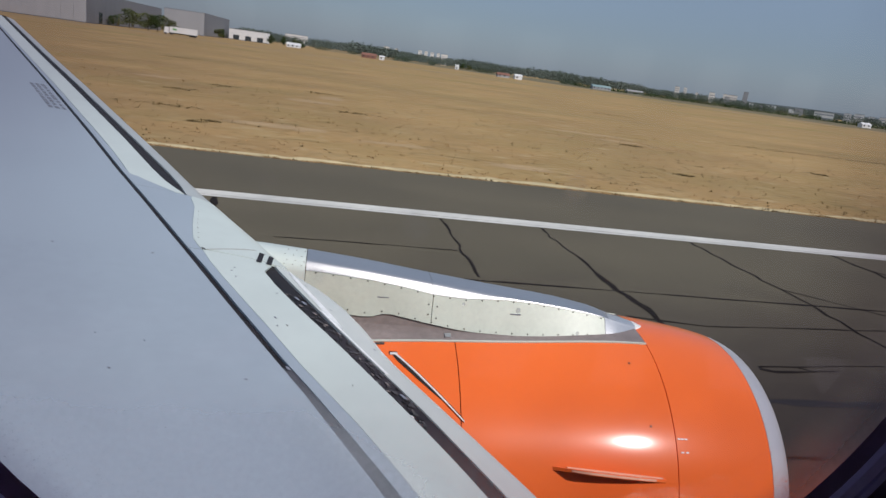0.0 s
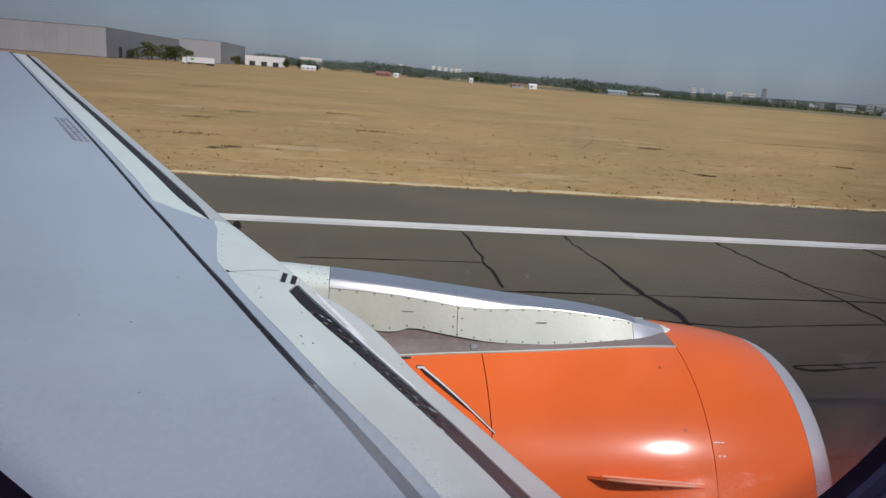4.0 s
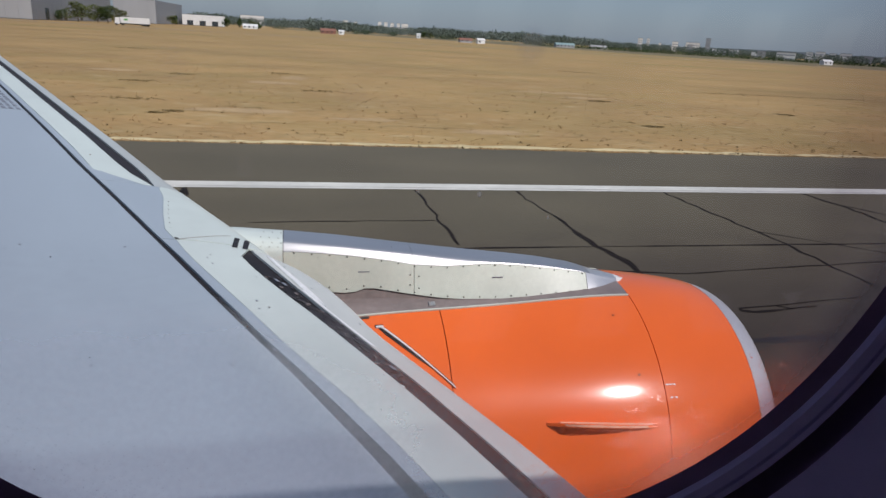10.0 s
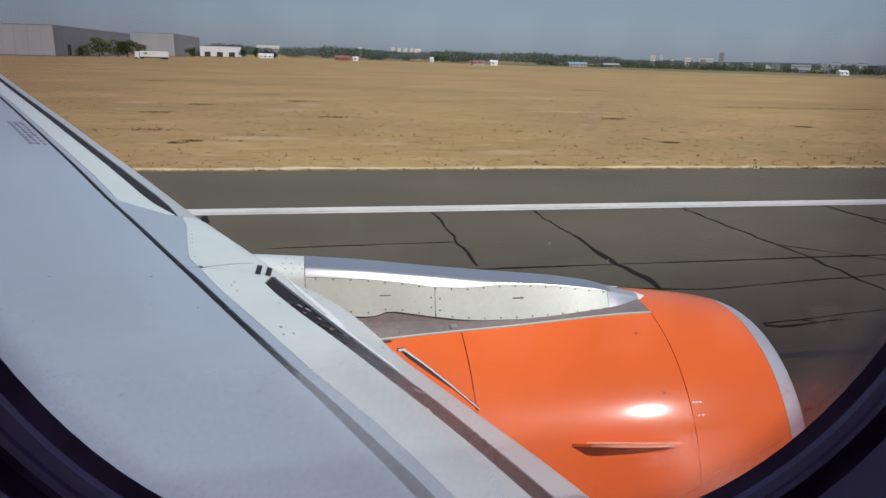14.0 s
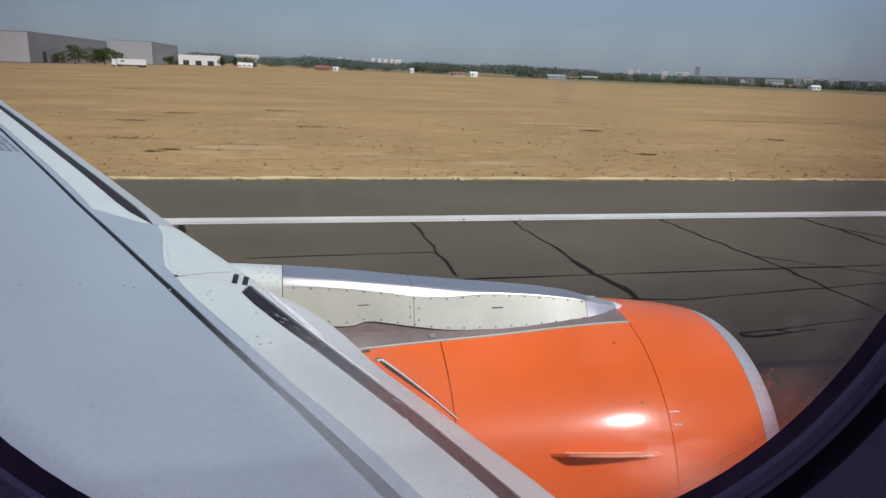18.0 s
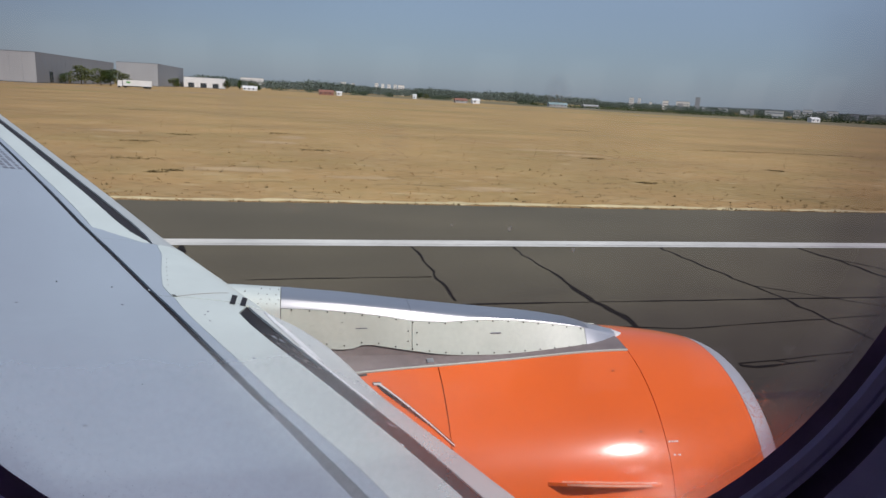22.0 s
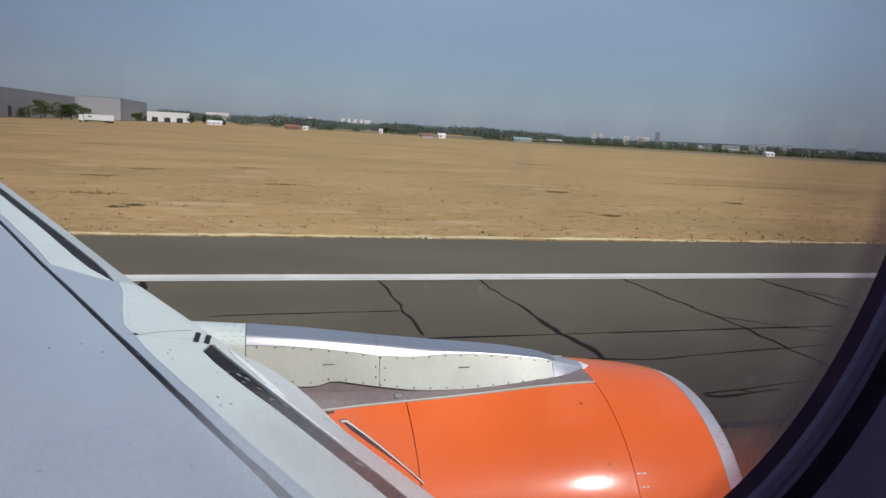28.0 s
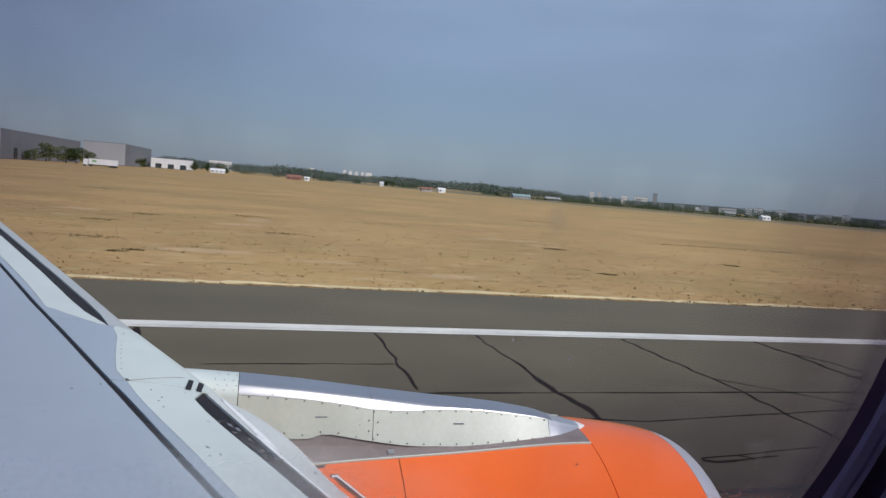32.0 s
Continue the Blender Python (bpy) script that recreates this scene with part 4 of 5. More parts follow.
# ---- ground, runway, markings ----
def field_material():
    """Dry mown airfield grass: straw, bare earth and greener patches, drawn out along the runway."""
    m = mat("dry_grass_field", (0.433, 0.280, 0.125), 0.95, var=0.16, scale=0.05, stretch=(0.7, 1, 1), fine=3.0, bump=0.03, tint=(0.27, 0.175, 0.075), spec=0.1)
    n, l = m.node_tree.nodes, m.node_tree.links
    b = n["Principled BSDF"]
    src = b.inputs["Base Color"].links[0].from_socket
    tc = n["Texture Coordinate"]

    def layer(src, scale, stretch, lo, hi, col, amount):
        mp, nz, mr, mx = n.new("ShaderNodeMapping"), n.new("ShaderNodeTexNoise"), n.new("ShaderNodeMapRange"), n.new("ShaderNodeMix")
        mp.inputs["Scale"].default_value = stretch
        mp.inputs["Location"].default_value = (scale * 70, scale * 31, 0)
        nz.inputs["Scale"].default_value, nz.inputs["Detail"].default_value, nz.inputs["Roughness"].default_value = scale, 6, 0.6
        mr.inputs["From Min"].default_value, mr.inputs["From Max"].default_value, mr.inputs["To Max"].default_value = lo, hi, amount
        mx.data_type = "RGBA"
        mx.inputs["B"].default_value = (*col, 1)
        l.new(tc.outputs["Object"], mp.inputs[0])
        l.new(mp.outputs[0], nz.inputs["Vector"])
        l.new(nz.outputs[0], mr.inputs[0])
        l.new(mr.outputs[0], mx.inputs["Factor"])
        l.new(src, mx.inputs["A"])
        return mx.outputs["Result"]

    src = layer(src, 0.30, (0.7, 1, 1), 0.47, 0.75, (0.46, 0.335, 0.165), 0.75)
    src = layer(src, 0.055, (0.8, 1, 1), 0.42, 0.62, (0.25, 0.165, 0.085), 0.42)
    src = layer(src, 0.11, (0.8, 1, 1), 0.46, 0.62, (0.29, 0.215, 0.085), 0.45)
    src = layer(src, 0.014, (0.4, 1, 1), 0.50, 0.66, (0.22, 0.18, 0.08), 0.32)
    src = layer(src, 2.6, (0.5, 1, 1), 0.50, 0.69, (0.20, 0.135, 0.055), 0.48)
    src = layer(src, 1.1, (0.6, 1, 1), 0.55, 0.72, (0.13, 0.11, 0.045), 0.6)
    src = layer(src, 0.45, (0.35, 1, 1), 0.60, 0.70, (0.15, 0.11, 0.05), 0.55)
    src = layer(src, 0.8, (0.7, 1, 1), 0.58, 0.74, (0.53, 0.42, 0.24), 0.72)
    l.new(src, b.inputs["Base Color"])
    return m


M_FIELD = field_material()
rings_r = [0, 40, 90, 180, 400, 900, 2000, 3500, 4700]
ground = part("ground", *grid(len(rings_r), 48, lambda i, j: (rings_r[i] * math.cos(j * math.pi / 24), rings_r[i] * math.sin(j * math.pi / 24), -0.05), cv=True), M_FIELD)
tagged(ground, "flat airfield of dry straw-coloured grass", "ground", kind="structure")

rw = random.Random(2)
ex = [-1500 + 40 * k for k in range(35)] + [-100 + 0.5 * k for k in range(401)] + [140 + 40 * k for k in range(35)]
edge = [(x, 29.55 + 0.25 * noise.noise((x * 0.11, 3, 0)) + 0.13 * noise.noise((x * 0.9, 7, 0))) for x in ex]
RV = [(x, y, 0.0) for x, y in edge] + [(x, -31.0, 0.0) for x, _ in edge] + [(x, y + 0.03, -0.08) for x, y in edge]
ne = len(edge)
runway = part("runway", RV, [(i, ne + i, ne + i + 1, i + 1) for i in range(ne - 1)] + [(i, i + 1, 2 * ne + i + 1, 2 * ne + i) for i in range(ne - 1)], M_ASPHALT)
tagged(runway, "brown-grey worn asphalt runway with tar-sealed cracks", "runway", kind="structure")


def ribbon(pts, w, z, wig, seed):
    """A flat strip with ragged edges along a line of points."""
    r = random.Random(seed)
    path = []
    for (x0, y0), (x1, y1) in zip(pts, pts[1:]):
        n = max(2, int(math.hypot(x1 - x0, y1 - y0) / 0.35))
        path += [(x0 + (x1 - x0) * k / n, y0 + (y1 - y0) * k / n) for k in range(n)]
    path.append(pts[-1])
    dr, L, R = 0.0, [], []
    for i, (x, y) in enumerate(path):
        a, b = path[max(0, i - 1)], path[min(len(path) - 1, i + 1)]
        d = math.hypot(b[0] - a[0], b[1] - a[1]) or 1
        nx, ny = -(b[1] - a[1]) / d, (b[0] - a[0]) / d
        dr = dr * 0.86 + r.gauss(0, wig)
        ww = w * r.uniform(0.6, 1.35) * (1 + 1.1 * max(-0.5, noise.noise((i * 0.13, seed * 1.7, 0))))
        L.append((x + nx * (dr + ww / 2), y + ny * (dr + ww / 2), z))
        R.append((x + nx * (dr - ww / 2), y + ny * (dr - ww / 2), z))
    n = len(L)
    return L + R, [(i, i + 1, n + i + 1, n + i) for i in range(n - 1)]


line_v, line_f = grid(601, 2, lambda i, j: (-1500 + 5 * i, 21.66 + 0.84 * j, 0.006))
tagged(part("edge_line", line_v, line_f, M_LINE, runway, "solid white painted edge line"))
line_v, line_f = grid(601, 2, lambda i, j: (-1500 + 5 * i, -23.0 + 0.84 * j, 0.006))
part("edge_line", line_v, line_f, M_LINE, runway)
part("line_crack", *ribbon([(x, 21.88 + 0.02 * math.sin(x * 0.3)) for x in range(-60, 121, 6)], 0.045, 0.0085, 0.004, 500), M_FAIR, runway, "worn grey crack along the painted line")
seed = 0
for y, w in ((15.73, 0.075), (8.9, 0.07), (5.3, 0.06)):
    seed += 1
    part("joint_seal", *ribbon([(x, y + 0.12 * math.sin(x * 0.07)) for x in range(-60, 121, 6)], w, 0.005, 0.006, seed), M_TAR, runway)
sawn = [(3.66, 16.0), (7.0, 13.0), (12.05, 12.6), (17.4, 15.7), (-2.9, 15.7), (-7.4, 13.0)]
sawn += [(x + rw.uniform(-0.7, 0.7), rw.choice([15.75, 13.4, 12.2, 8.0])) for x in [-12 - 4.6 * k for k in range(9)] + [22 + 4.6 * k for k in range(17)]]
for x, y1 in sawn:
    seed += 1
    mid, bend = (21.6 + y1) / 2, rw.uniform(-0.12, 0.12)
    part("tar_crack", *ribbon([(x, 21.6), (x + bend, mid + 1), (x + rw.uniform(-0.1, 0.1), y1)], rw.uniform(0.07, 0.125), 0.007, 0.05, seed), M_TAR, runway)
    if rw.random() < 0.3 and not 0 < x < 14:
        seed += 1
        part("tar_crack", *ribbon([(x + bend * 0.7, mid + 1.4), (x + bend + 0.55, mid + 0.2), (x + 0.9, y1 - 0.8)], 0.05, 0.008, 0.018, seed), M_TAR, runway)
for pts, w in (([(6.5, 14.12), (8.2, 13.82), (12.1, 14.25), (15.5, 14.6)], 0.06), ([(11.2, 12.32), (8.15, 11.95), (8.1, 11.82), (8.35, 11.75), (9.8, 11.92)], 0.055), ([(9.0, 12.0), (9.25, 11.85)], 0.05), ([(-1, 17.9), (3.6, 18.1)], 0.04), ([(12.2, 17.0), (14.2, 15.3), (16.0, 13.6)], 0.05), ([(17, 17.3), (34, 17.6)], 0.05)):
    seed += 1
    part("tar_crack", *ribbon(pts, w, 0.009, 0.012, seed), M_TAR, runway)
for y, w in ((3.6, 0.5), (4.6, 0.35), (10.6, 0.22)):
    seed += 1
    part("rubber_mark", *ribbon([(x, y) for x in range(-120, 161, 10)], w, 0.003, 0.01, seed), M_RUBBERED, runway)

# narrow service track that leaves the runway across the field, with a short arm at its end
part("service_track", *ribbon([(-566, 29.8), (-565.5, 45), (-564.5, 62), (-563, 84)], 3.0, -0.040, 0.03, 610), M_ASPHALT, ground, "narrow grey asphalt service track")
part("service_track", *ribbon([(-575, 83.2), (-569, 83.6), (-564.6, 83.8)], 2.6, -0.036, 0.03, 611), M_ASPHALT, ground)
M_VERGE = mat("bleached_straw_verge", (0.66, 0.545, 0.32), 0.95, var=0.2, scale=0.8, stretch=(0.3, 1, 1), fine=9, bump=0.02, spec=0.1)
for k, (y, w) in enumerate(((30.4, 0.6),)):
    part("straw_verge", *ribbon([(x, y + 0.15 * math.sin(x * 0.13 + k)) for x in range(-70, 131, 4)], w, -0.044 + 0.002 * k, 0.05, 300 + k), M_VERGE, ground)
M_SAND = mat("bare_sandy_soil", (0.43, 0.305, 0.165), 0.95, var=0.2, scale=0.6, fine=5, bump=0.02, tint=(0.33, 0.23, 0.13), spec=0.1)
rp = random.Random(71)
for k in range(16):
    cx, cy = rp.uniform(-45, 95), 34 + 70 * rp.random() ** 1.5
    a, b, o = rp.uniform(0.8, 3.0) * (1 + cy / 120), rp.uniform(0.3, 1.1) * (1 + cy / 80), rp.uniform(0, 9)
    ring_v = [(cx + a * (1 + 0.9 * noise.noise((o, q * 0.9, 0))) * math.cos(q * math.pi / 20), cy + b * (1 + 0.9 * noise.noise((o + 5, q * 1.1, 1))) * math.sin(q * math.pi / 20), -0.045) for q in range(40)]
    part("bare_patch", ring_v + [(cx, cy, -0.04)], [(q, (q + 1) % 40, 40) for q in range(40)], M_SAND, ground)
M_OLIVE = mat("olive_green_turf", (0.235, 0.205, 0.075), 0.95, var=0.25, scale=0.05, fine=0.8, tint=(0.30, 0.21, 0.09), spec=0.1)
for k, (cx, cy, a, b) in enumerate(((120, 330, 80, 9), (210, 300, 70, 8), (60, 430, 90, 14), (250, 420, 110, 14), (-60, 250, 40, 6), (30, 210, 36, 4), (130, 190, 40, 4))):
    ring_v = [(cx + a * (1 + 0.5 * noise.noise((k * 3.1, q * 0.7, 0))) * math.cos(q * math.pi / 20), cy + b * (1 + 0.8 * noise.noise((k * 2.3 + 5, q * 1.1, 1))) * math.sin(q * math.pi / 20), -0.042) for q in range(40)]
    part("green_belt", ring_v + [(cx, cy, -0.03)], [(q, (q + 1) % 40, 40) for q in range(40)], M_OLIVE, ground, "olive-green turf strip")
M_FALLOW = mat("brown_fallow_strip", (0.20, 0.165, 0.10), 0.95, var=0.25, scale=0.02, stretch=(0.3, 1, 1), fine=0.3, tint=(0.12, 0.115, 0.065), spec=0.1)


def fallow(i, j):
    az = -1 + 64 * i / 63
    near = lerp(az, [-1, 5, 12, 25, 45, 63], [980, 800, 690, 520, 480, 460]) * (1 + 0.05 * noise.noise((az * 0.3, 2, 0)))
    dist = near + (1280 - near) * j / 3
    return (dist * math.sin(radians(az)), dist * math.cos(radians(az)), -0.035)


part("fallow_strip", *grid(64, 4, fallow), M_FALLOW, ground, "dull brown fallow strip before the far woods")
# grass tufts along the runway edge and over the field
M_TUFT = mat("straw_tuft", (0.38, 0.245, 0.12), 0.9, var=0.2, scale=2, fine=15, spec=0.1)
M_WEED = mat("dark_weed", (0.15, 0.115, 0.055), 0.9, var=0.3, scale=1, fine=9, spec=0.1)


def tufts(name, n, place, size, material, label, seed):
    r = random.Random(seed)
    V, F = [], []
    for _ in range(n):
        x, y = place(r)
        s = size(r)
        for _ in range(5):
            a, t = r.uniform(0, 6.28), r.uniform(0.2, 0.9)
            bx, by = x + r.uniform(-s, s) * 1.3, y + r.uniform(-s, s)
            w = s * r.uniform(0.18, 0.4)
            o = len(V)
            V += [(bx - w * math.sin(a), by + w * math.cos(a), -0.05), (bx + w * math.sin(a), by - w * math.cos(a), -0.05), (bx + t * s * math.cos(a), by + t * s * math.sin(a), -0.05 + s * r.uniform(0.5, 1.1))]
            F.append((o, o + 1, o + 2))
    return tagged(raw(name, V, F, material), label, "grass", kind="stuff")


def by_edge(r):
    x = r.uniform(-45, 85)
    return x, 29.6 + 0.25 * noise.noise((x * 0.11, 3, 0)) + abs(r.gauss(0, 0.22))


tufts("edge_grass", 5200, by_edge, lambda r: r.uniform(0.03, 0.085), M_TUFT, "ragged dry grass along the runway edge", 3)
tufts("edge_weeds", 260, by_edge, lambda r: r.uniform(0.04, 0.13), M_WEED, "dark weeds along the runway edge", 8)
clumps = [(rw.uniform(-60, 150), 31 + abs(rw.gauss(0, 1)) * 26) for _ in range(60)]


def in_clump(r):
    c = r.choice(clumps)
    return c[0] + r.gauss(0, 1.3 + c[1] * 0.02), c[1] + r.gauss(0, 0.25 + c[1] * 0.004)


tufts("field_weeds", 420, in_clump, lambda r: r.uniform(0.03, 0.09), M_WEED, "scattered dark weed clumps in dry grass", 9)
tufts("near_weeds", 420, lambda r: (r.uniform(-35, 75), 30.6 + r.random() ** 2.0 * 34), lambda r: r.uniform(0.035, 0.115), M_WEED, "small dark weeds scattered in dry grass", 18)
tufts("field_grass", 7000, lambda r: (r.uniform(-60, 120), 31 + r.random() ** 1.6 * 60), lambda r: r.uniform(0.03, 0.09), M_TUFT, "short dry grass blades", 12)

patches = [(-9.2, 45.2, 1.3, 0.3), (-5.9, 39.7, 0.4, 0.15), (-6.7, 38.9, 0.3, 0.12), (47, 111.5, 2.4, 1.0), (25.7, 56.5, 0.8, 0.3), (21.6, 39.8, 0.4, 0.15), (39.3, 50.7, 0.6, 0.3), (2.3, 55, 0.9, 0.3), (-60, 199, 5, 2.5), (-78, 241, 6, 3), (-23, 117, 3, 1.0), (-0.6, 73.3, 1.3, 0.5), (-9.3, 66.9, 0.9, 0.4), (-11.5, 58, 0.9, 0.35), (50, 73.4, 4, 0.5), (57, 73.6, 4, 0.5), (64, 73.5, 4, 0.5)]
M_GREEN = mat("dull_green_weeds", (0.21, 0.155, 0.075), 0.9, var=0.25, scale=0.6, fine=6, spec=0.1)


def in_patch(r):
    x, y, a, b = r.choice(patches)
    return x + r.gauss(0, a * 0.7), y + r.gauss(0, b * 1.4)


tufts("weed_patches", 1500, in_patch, lambda r: r.uniform(0.04, 0.10), M_GREEN, "low dull green weed patches in dry grass", 15)

# ---- far side of the airfield ----
M_PALE = mat("weathered_white_paint", (0.66, 0.665, 0.67), 0.6, var=0.06, scale=0.3)
M_CLAD = mat("pale_metal_cladding", (0.32, 0.33, 0.345), 0.5, var=0.05, scale=0.2, stretch=(1, 1, 0.2), fine=1.2)
M_CLAD2 = mat("grey_metal_cladding", (0.155, 0.165, 0.185), 0.5, var=0.06, scale=0.2, fine=1.2)
M_BLDG = mat("pale_render", (0.66, 0.65, 0.63), 0.8, var=0.08, scale=0.1, fine=0.8)
M_BLDG2 = mat("grey_concrete", (0.30, 0.30, 0.31), 0.8, var=0.1, scale=0.1, fine=0.8)
M_GLASS = mat("dark_window_glass", (0.04, 0.05, 0.06), 0.15, var=0.1, scale=1)
M_ROOF = mat("red_roof_tiles", (0.24, 0.11, 0.08), 0.8, var=0.15, scale=0.5)
M_RED = mat("red_trailer_paint", (0.45, 0.03, 0.04), 0.45, var=0.08, scale=0.5)
M_YEL = mat("yellow_sign_paint", (0.75, 0.45, 0.04), 0.5, var=0.05, scale=0.5)
M_TYRE = mat("tyre_rubber", (0.02, 0.02, 0.02), 0.8, var=0.2, scale=4)
M_LEAF = mat("dark_green_foliage", (0.055, 0.085, 0.022), 0.75, var=0.3, scale=0.25, fine=2.0, tint=(0.025, 0.045, 0.012), spec=0.2)
M_LEAF2 = mat("olive_foliage", (0.10, 0.12, 0.035), 0.75, var=0.3, scale=0.25, fine=2.0, spec=0.2)
M_BARK = mat("brown_bark", (0.10, 0.075, 0.05), 0.9, var=0.25, scale=3)
M_FENCE = mat("weathered_grey_panel", (0.30, 0.28, 0.26), 0.8, var=0.14, scale=0.3, fine=2)
M_TEAL = mat("teal_roof_sheet", (0.22, 0.31, 0.32), 0.5)
M_LOGO = mat("green_trailer_print", (0.12, 0.36, 0.10), 0.5, var=0.1, scale=0.5)
# ridge foliage, with distance haze mixed into its colour
M_RIDGE = mat("hazed_foliage", (0.108, 0.132, 0.118), 0.85, var=0.3, scale=0.05, fine=0.6, tint=(0.06, 0.082, 0.065), spec=0.1)
M_WOODS = mat("dull_green_foliage", (0.07, 0.09, 0.058), 0.85, var=0.3, scale=0.08, fine=0.8, tint=(0.04, 0.058, 0.036), spec=0.1)
M_ROAD = mat("grey_perimeter_road", (0.17, 0.155, 0.145), 0.85, var=0.12, scale=0.2)


def warehouse(name, label, x0, x1, y0, y1, h, front, side):
    """Flat-roofed shed: plinth, clad walls with joints, parapet."""
    w = thing(name, label, "warehouse", at=(x0, y0, 0))
    L, D = x1 - x0, y1 - y0
    b = part("wall", *box(0.15, L - 0.15, 0.15, D - 0.15, -0.3, h - 0.3), M_CLAD2, w)
    n = max(3, int(L / 6))
    for k in range(n):
        part("cladding_panel", *box(L * k / n + 0.03, L * (k + 1) / n - 0.03, -0.05, 0.13, 0.4, h), front, w)
    m = max(3, int(D / 8))
    for e in (0, 1):
        for k in range(m):
            xx = (L - 0.13, L + 0.05) if e else (-0.05, 0.13)
            part("cladding_panel", *box(*xx, D * k / m + 0.16, D * (k + 1) / m - 0.02, 0.4, h), side, w)
    part("parapet", *boxes((-0.1, L + 0.1, -0.1, 0.25, h, h + 0.35), (-0.1, L + 0.1, D - 0.25, D + 0.1, h, h + 0.35), (-0.1, 0.25, 0.25, D - 0.25, h, h + 0.35), (L - 0.25, L + 0.1, 0.25, D - 0.25, h, h + 0.35)), M_CLAD2, w)
    part("roof", *box(0.2, L - 0.2, 0.2, D - 0.2, h - 0.28, h - 0.05), M_BLDG2, w)
    return w, L, D


wh, L, D = warehouse("warehouse", "long pale grey flat-roofed warehouse beyond the field", -262, -127, 400, 564, 15.3, M_CLAD, M_CLAD2)
for k in range(4):
    part("dock_door", *box(L + 0.05, L + 0.15, 20 + 32 * k, 26 + 32 * k, 0.3, 6.2), M_GLASS, wh)
part("emblem_ring", *grid(24, 4, lambda i, j: (20 + (1.9 + 0.5 * (j in (1, 2))) * math.cos(i * math.pi / 12), -0.1 - 0.06 * (j > 1), 12.6 + (1.3 + 0.5 * (j in (1, 2))) * math.sin(i * math.pi / 12)), True, True), M_YEL, wh, "yellow ring emblem")
part("emblem_bar", *box(6, 17, -0.14, -0.05, 12.6, 13.4), M_GLASS, wh, "dark bar emblem")
warehouse("warehouse", "low dark grey hall joined to the long pale warehouse", -365, -264, 405, 500, 10.5, M_CLAD2, M_CLAD2)
warehouse("warehouse", "tall pale grey warehouse standing behind the first one", -131, -100.8, 590, 727, 17.1, M_CLAD, M_CLAD2)
lowb, L, D = warehouse("depot_building", "low white depot building with dark openings", -97, -61, 700, 720, 9.4, M_PALE, M_PALE)
for k in range(3):
    part("opening", *box(4 + 11 * k, 9.5 + 11 * k, -0.12, -0.04, 0.2, 4.4), M_GLASS, lowb)


def house(x, y, w, d, h, roofmat, name, label, wallm=None):
    t = thing(name, label, "building", at=(x, y, 0))
    part("wall", *box(-w / 2, w / 2, -d / 2, d / 2, -0.2, h), wallm or M_PALE, t)
    V = [(-w / 2 - 0.3, -d / 2 - 0.3, h), (w / 2 + 0.3, -d / 2 - 0.3, h), (w / 2 + 0.3, d / 2 + 0.3, h), (-w / 2 - 0.3, d / 2 + 0.3, h), (-w / 2 - 0.3, 0, h + d * 0.3), (w / 2 + 0.3, 0, h + d * 0.3)]
    part("roof", V, [(0, 1, 5, 4), (2, 3, 4, 5), (0, 4, 3), (1, 2, 5), (0, 3, 2, 1)], roofmat, t)
    for k in range(max(1, int(w / 4))):
        part("window", *box(-w / 2 + 1 + 4 * k, -w / 2 + 2.4 + 4 * k, -d / 2 - 0.05, -d / 2 + 0.05, 1.0, 2.2), M_GLASS, t)
    return t


house(150, 555, 6.0, 5, 2.6, M_PALE, "white_hut", "small white hut at the far edge of the field")
house(139, 562, 10, 6, 1.8, M_ROOF, "red_shed", "low red-roofed shed beside a white hut", M_BLDG2)
house(33, 641, 13, 7, 2.4, M_ROOF, "red_shed", "low red-roofed shed behind the field", M_ROOF)
house(44.6, 640, 4.6, 4, 2.6, M_PALE, "white_hut", "small white hut beside a low red shed")
house(-36, 690, 13, 7, 2.2, M_PALE, "white_shed", "small pale shed behind the field")
for x, y, w, h in ((276, 690, 20, 2.4), (318, 700, 18, 2.0)):
    house(x, y, w, 7, h, M_TEAL if w == 20 else M_BLDG2, "low_shed", "low shed with a teal metal roof" if w == 20 else "low pale shed with a grey roof", M_BLDG2)
house(137, 768, 4.0, 3, 4.2, M_PALE, "white_cabin", "small white cabin before far trees")
house(412, 480, 8, 5, 2.4, M_PALE, "white_hall", "small white hall in front of far trees")


def truck(x, y, rz, trailer, label):
    t = thing("articulated_lorry", label, "lorry", "lorries on the perimeter road", (x, y, 0))
    t.rotation_euler = (0, 0, rz)
    part("trailer", *box(-6.8, 6.8, -1.25, 1.25, 1.1, 4.0), trailer, t)
    V, F = box(-9.6, -7.2, -1.22, 1.22, 0.6, 3.7)
    V = [(vx + (0.5 if vx < -9 and vz > 3 else 0), vy, vz) for vx, vy, vz in V]
    cab = part("cab", V, F, M_PALE, t, "white lorry cab")
    part("windscreen", *box(-9.46, -9.3, -1.05, 1.05, 2.1, 3.2), M_GLASS, cab)
    part("chassis", *box(-9.0, 6.6, -0.9, 0.9, 0.6, 1.1), M_TYRE, t)
    for wx in (-8.8, -6.0, 3.4, 4.7, 6.0):
        for wy in (-1.1, 1.1):
            part("wheel", *grid(4, 14, lambda i, j: (wx + [0.02, 0.5, 0.5, 0.02][i] * math.cos(j * math.pi / 7), wy + [-0.16, -0.15, 0.15, 0.16][i], 0.5 + [0.02, 0.5, 0.5, 0.02][i] * math.sin(j * math.pi / 7)), cv=True), M_TYRE, t)
    return t


lorry = truck(-77, 392, 0.03, M_PALE, "white articulated lorry on the perimeter road")
part("side_mark", *box(-5.2, -3.2, -1.28, -1.24, 2.4, 3.3), M_LOGO, lorry, "green printed bar")
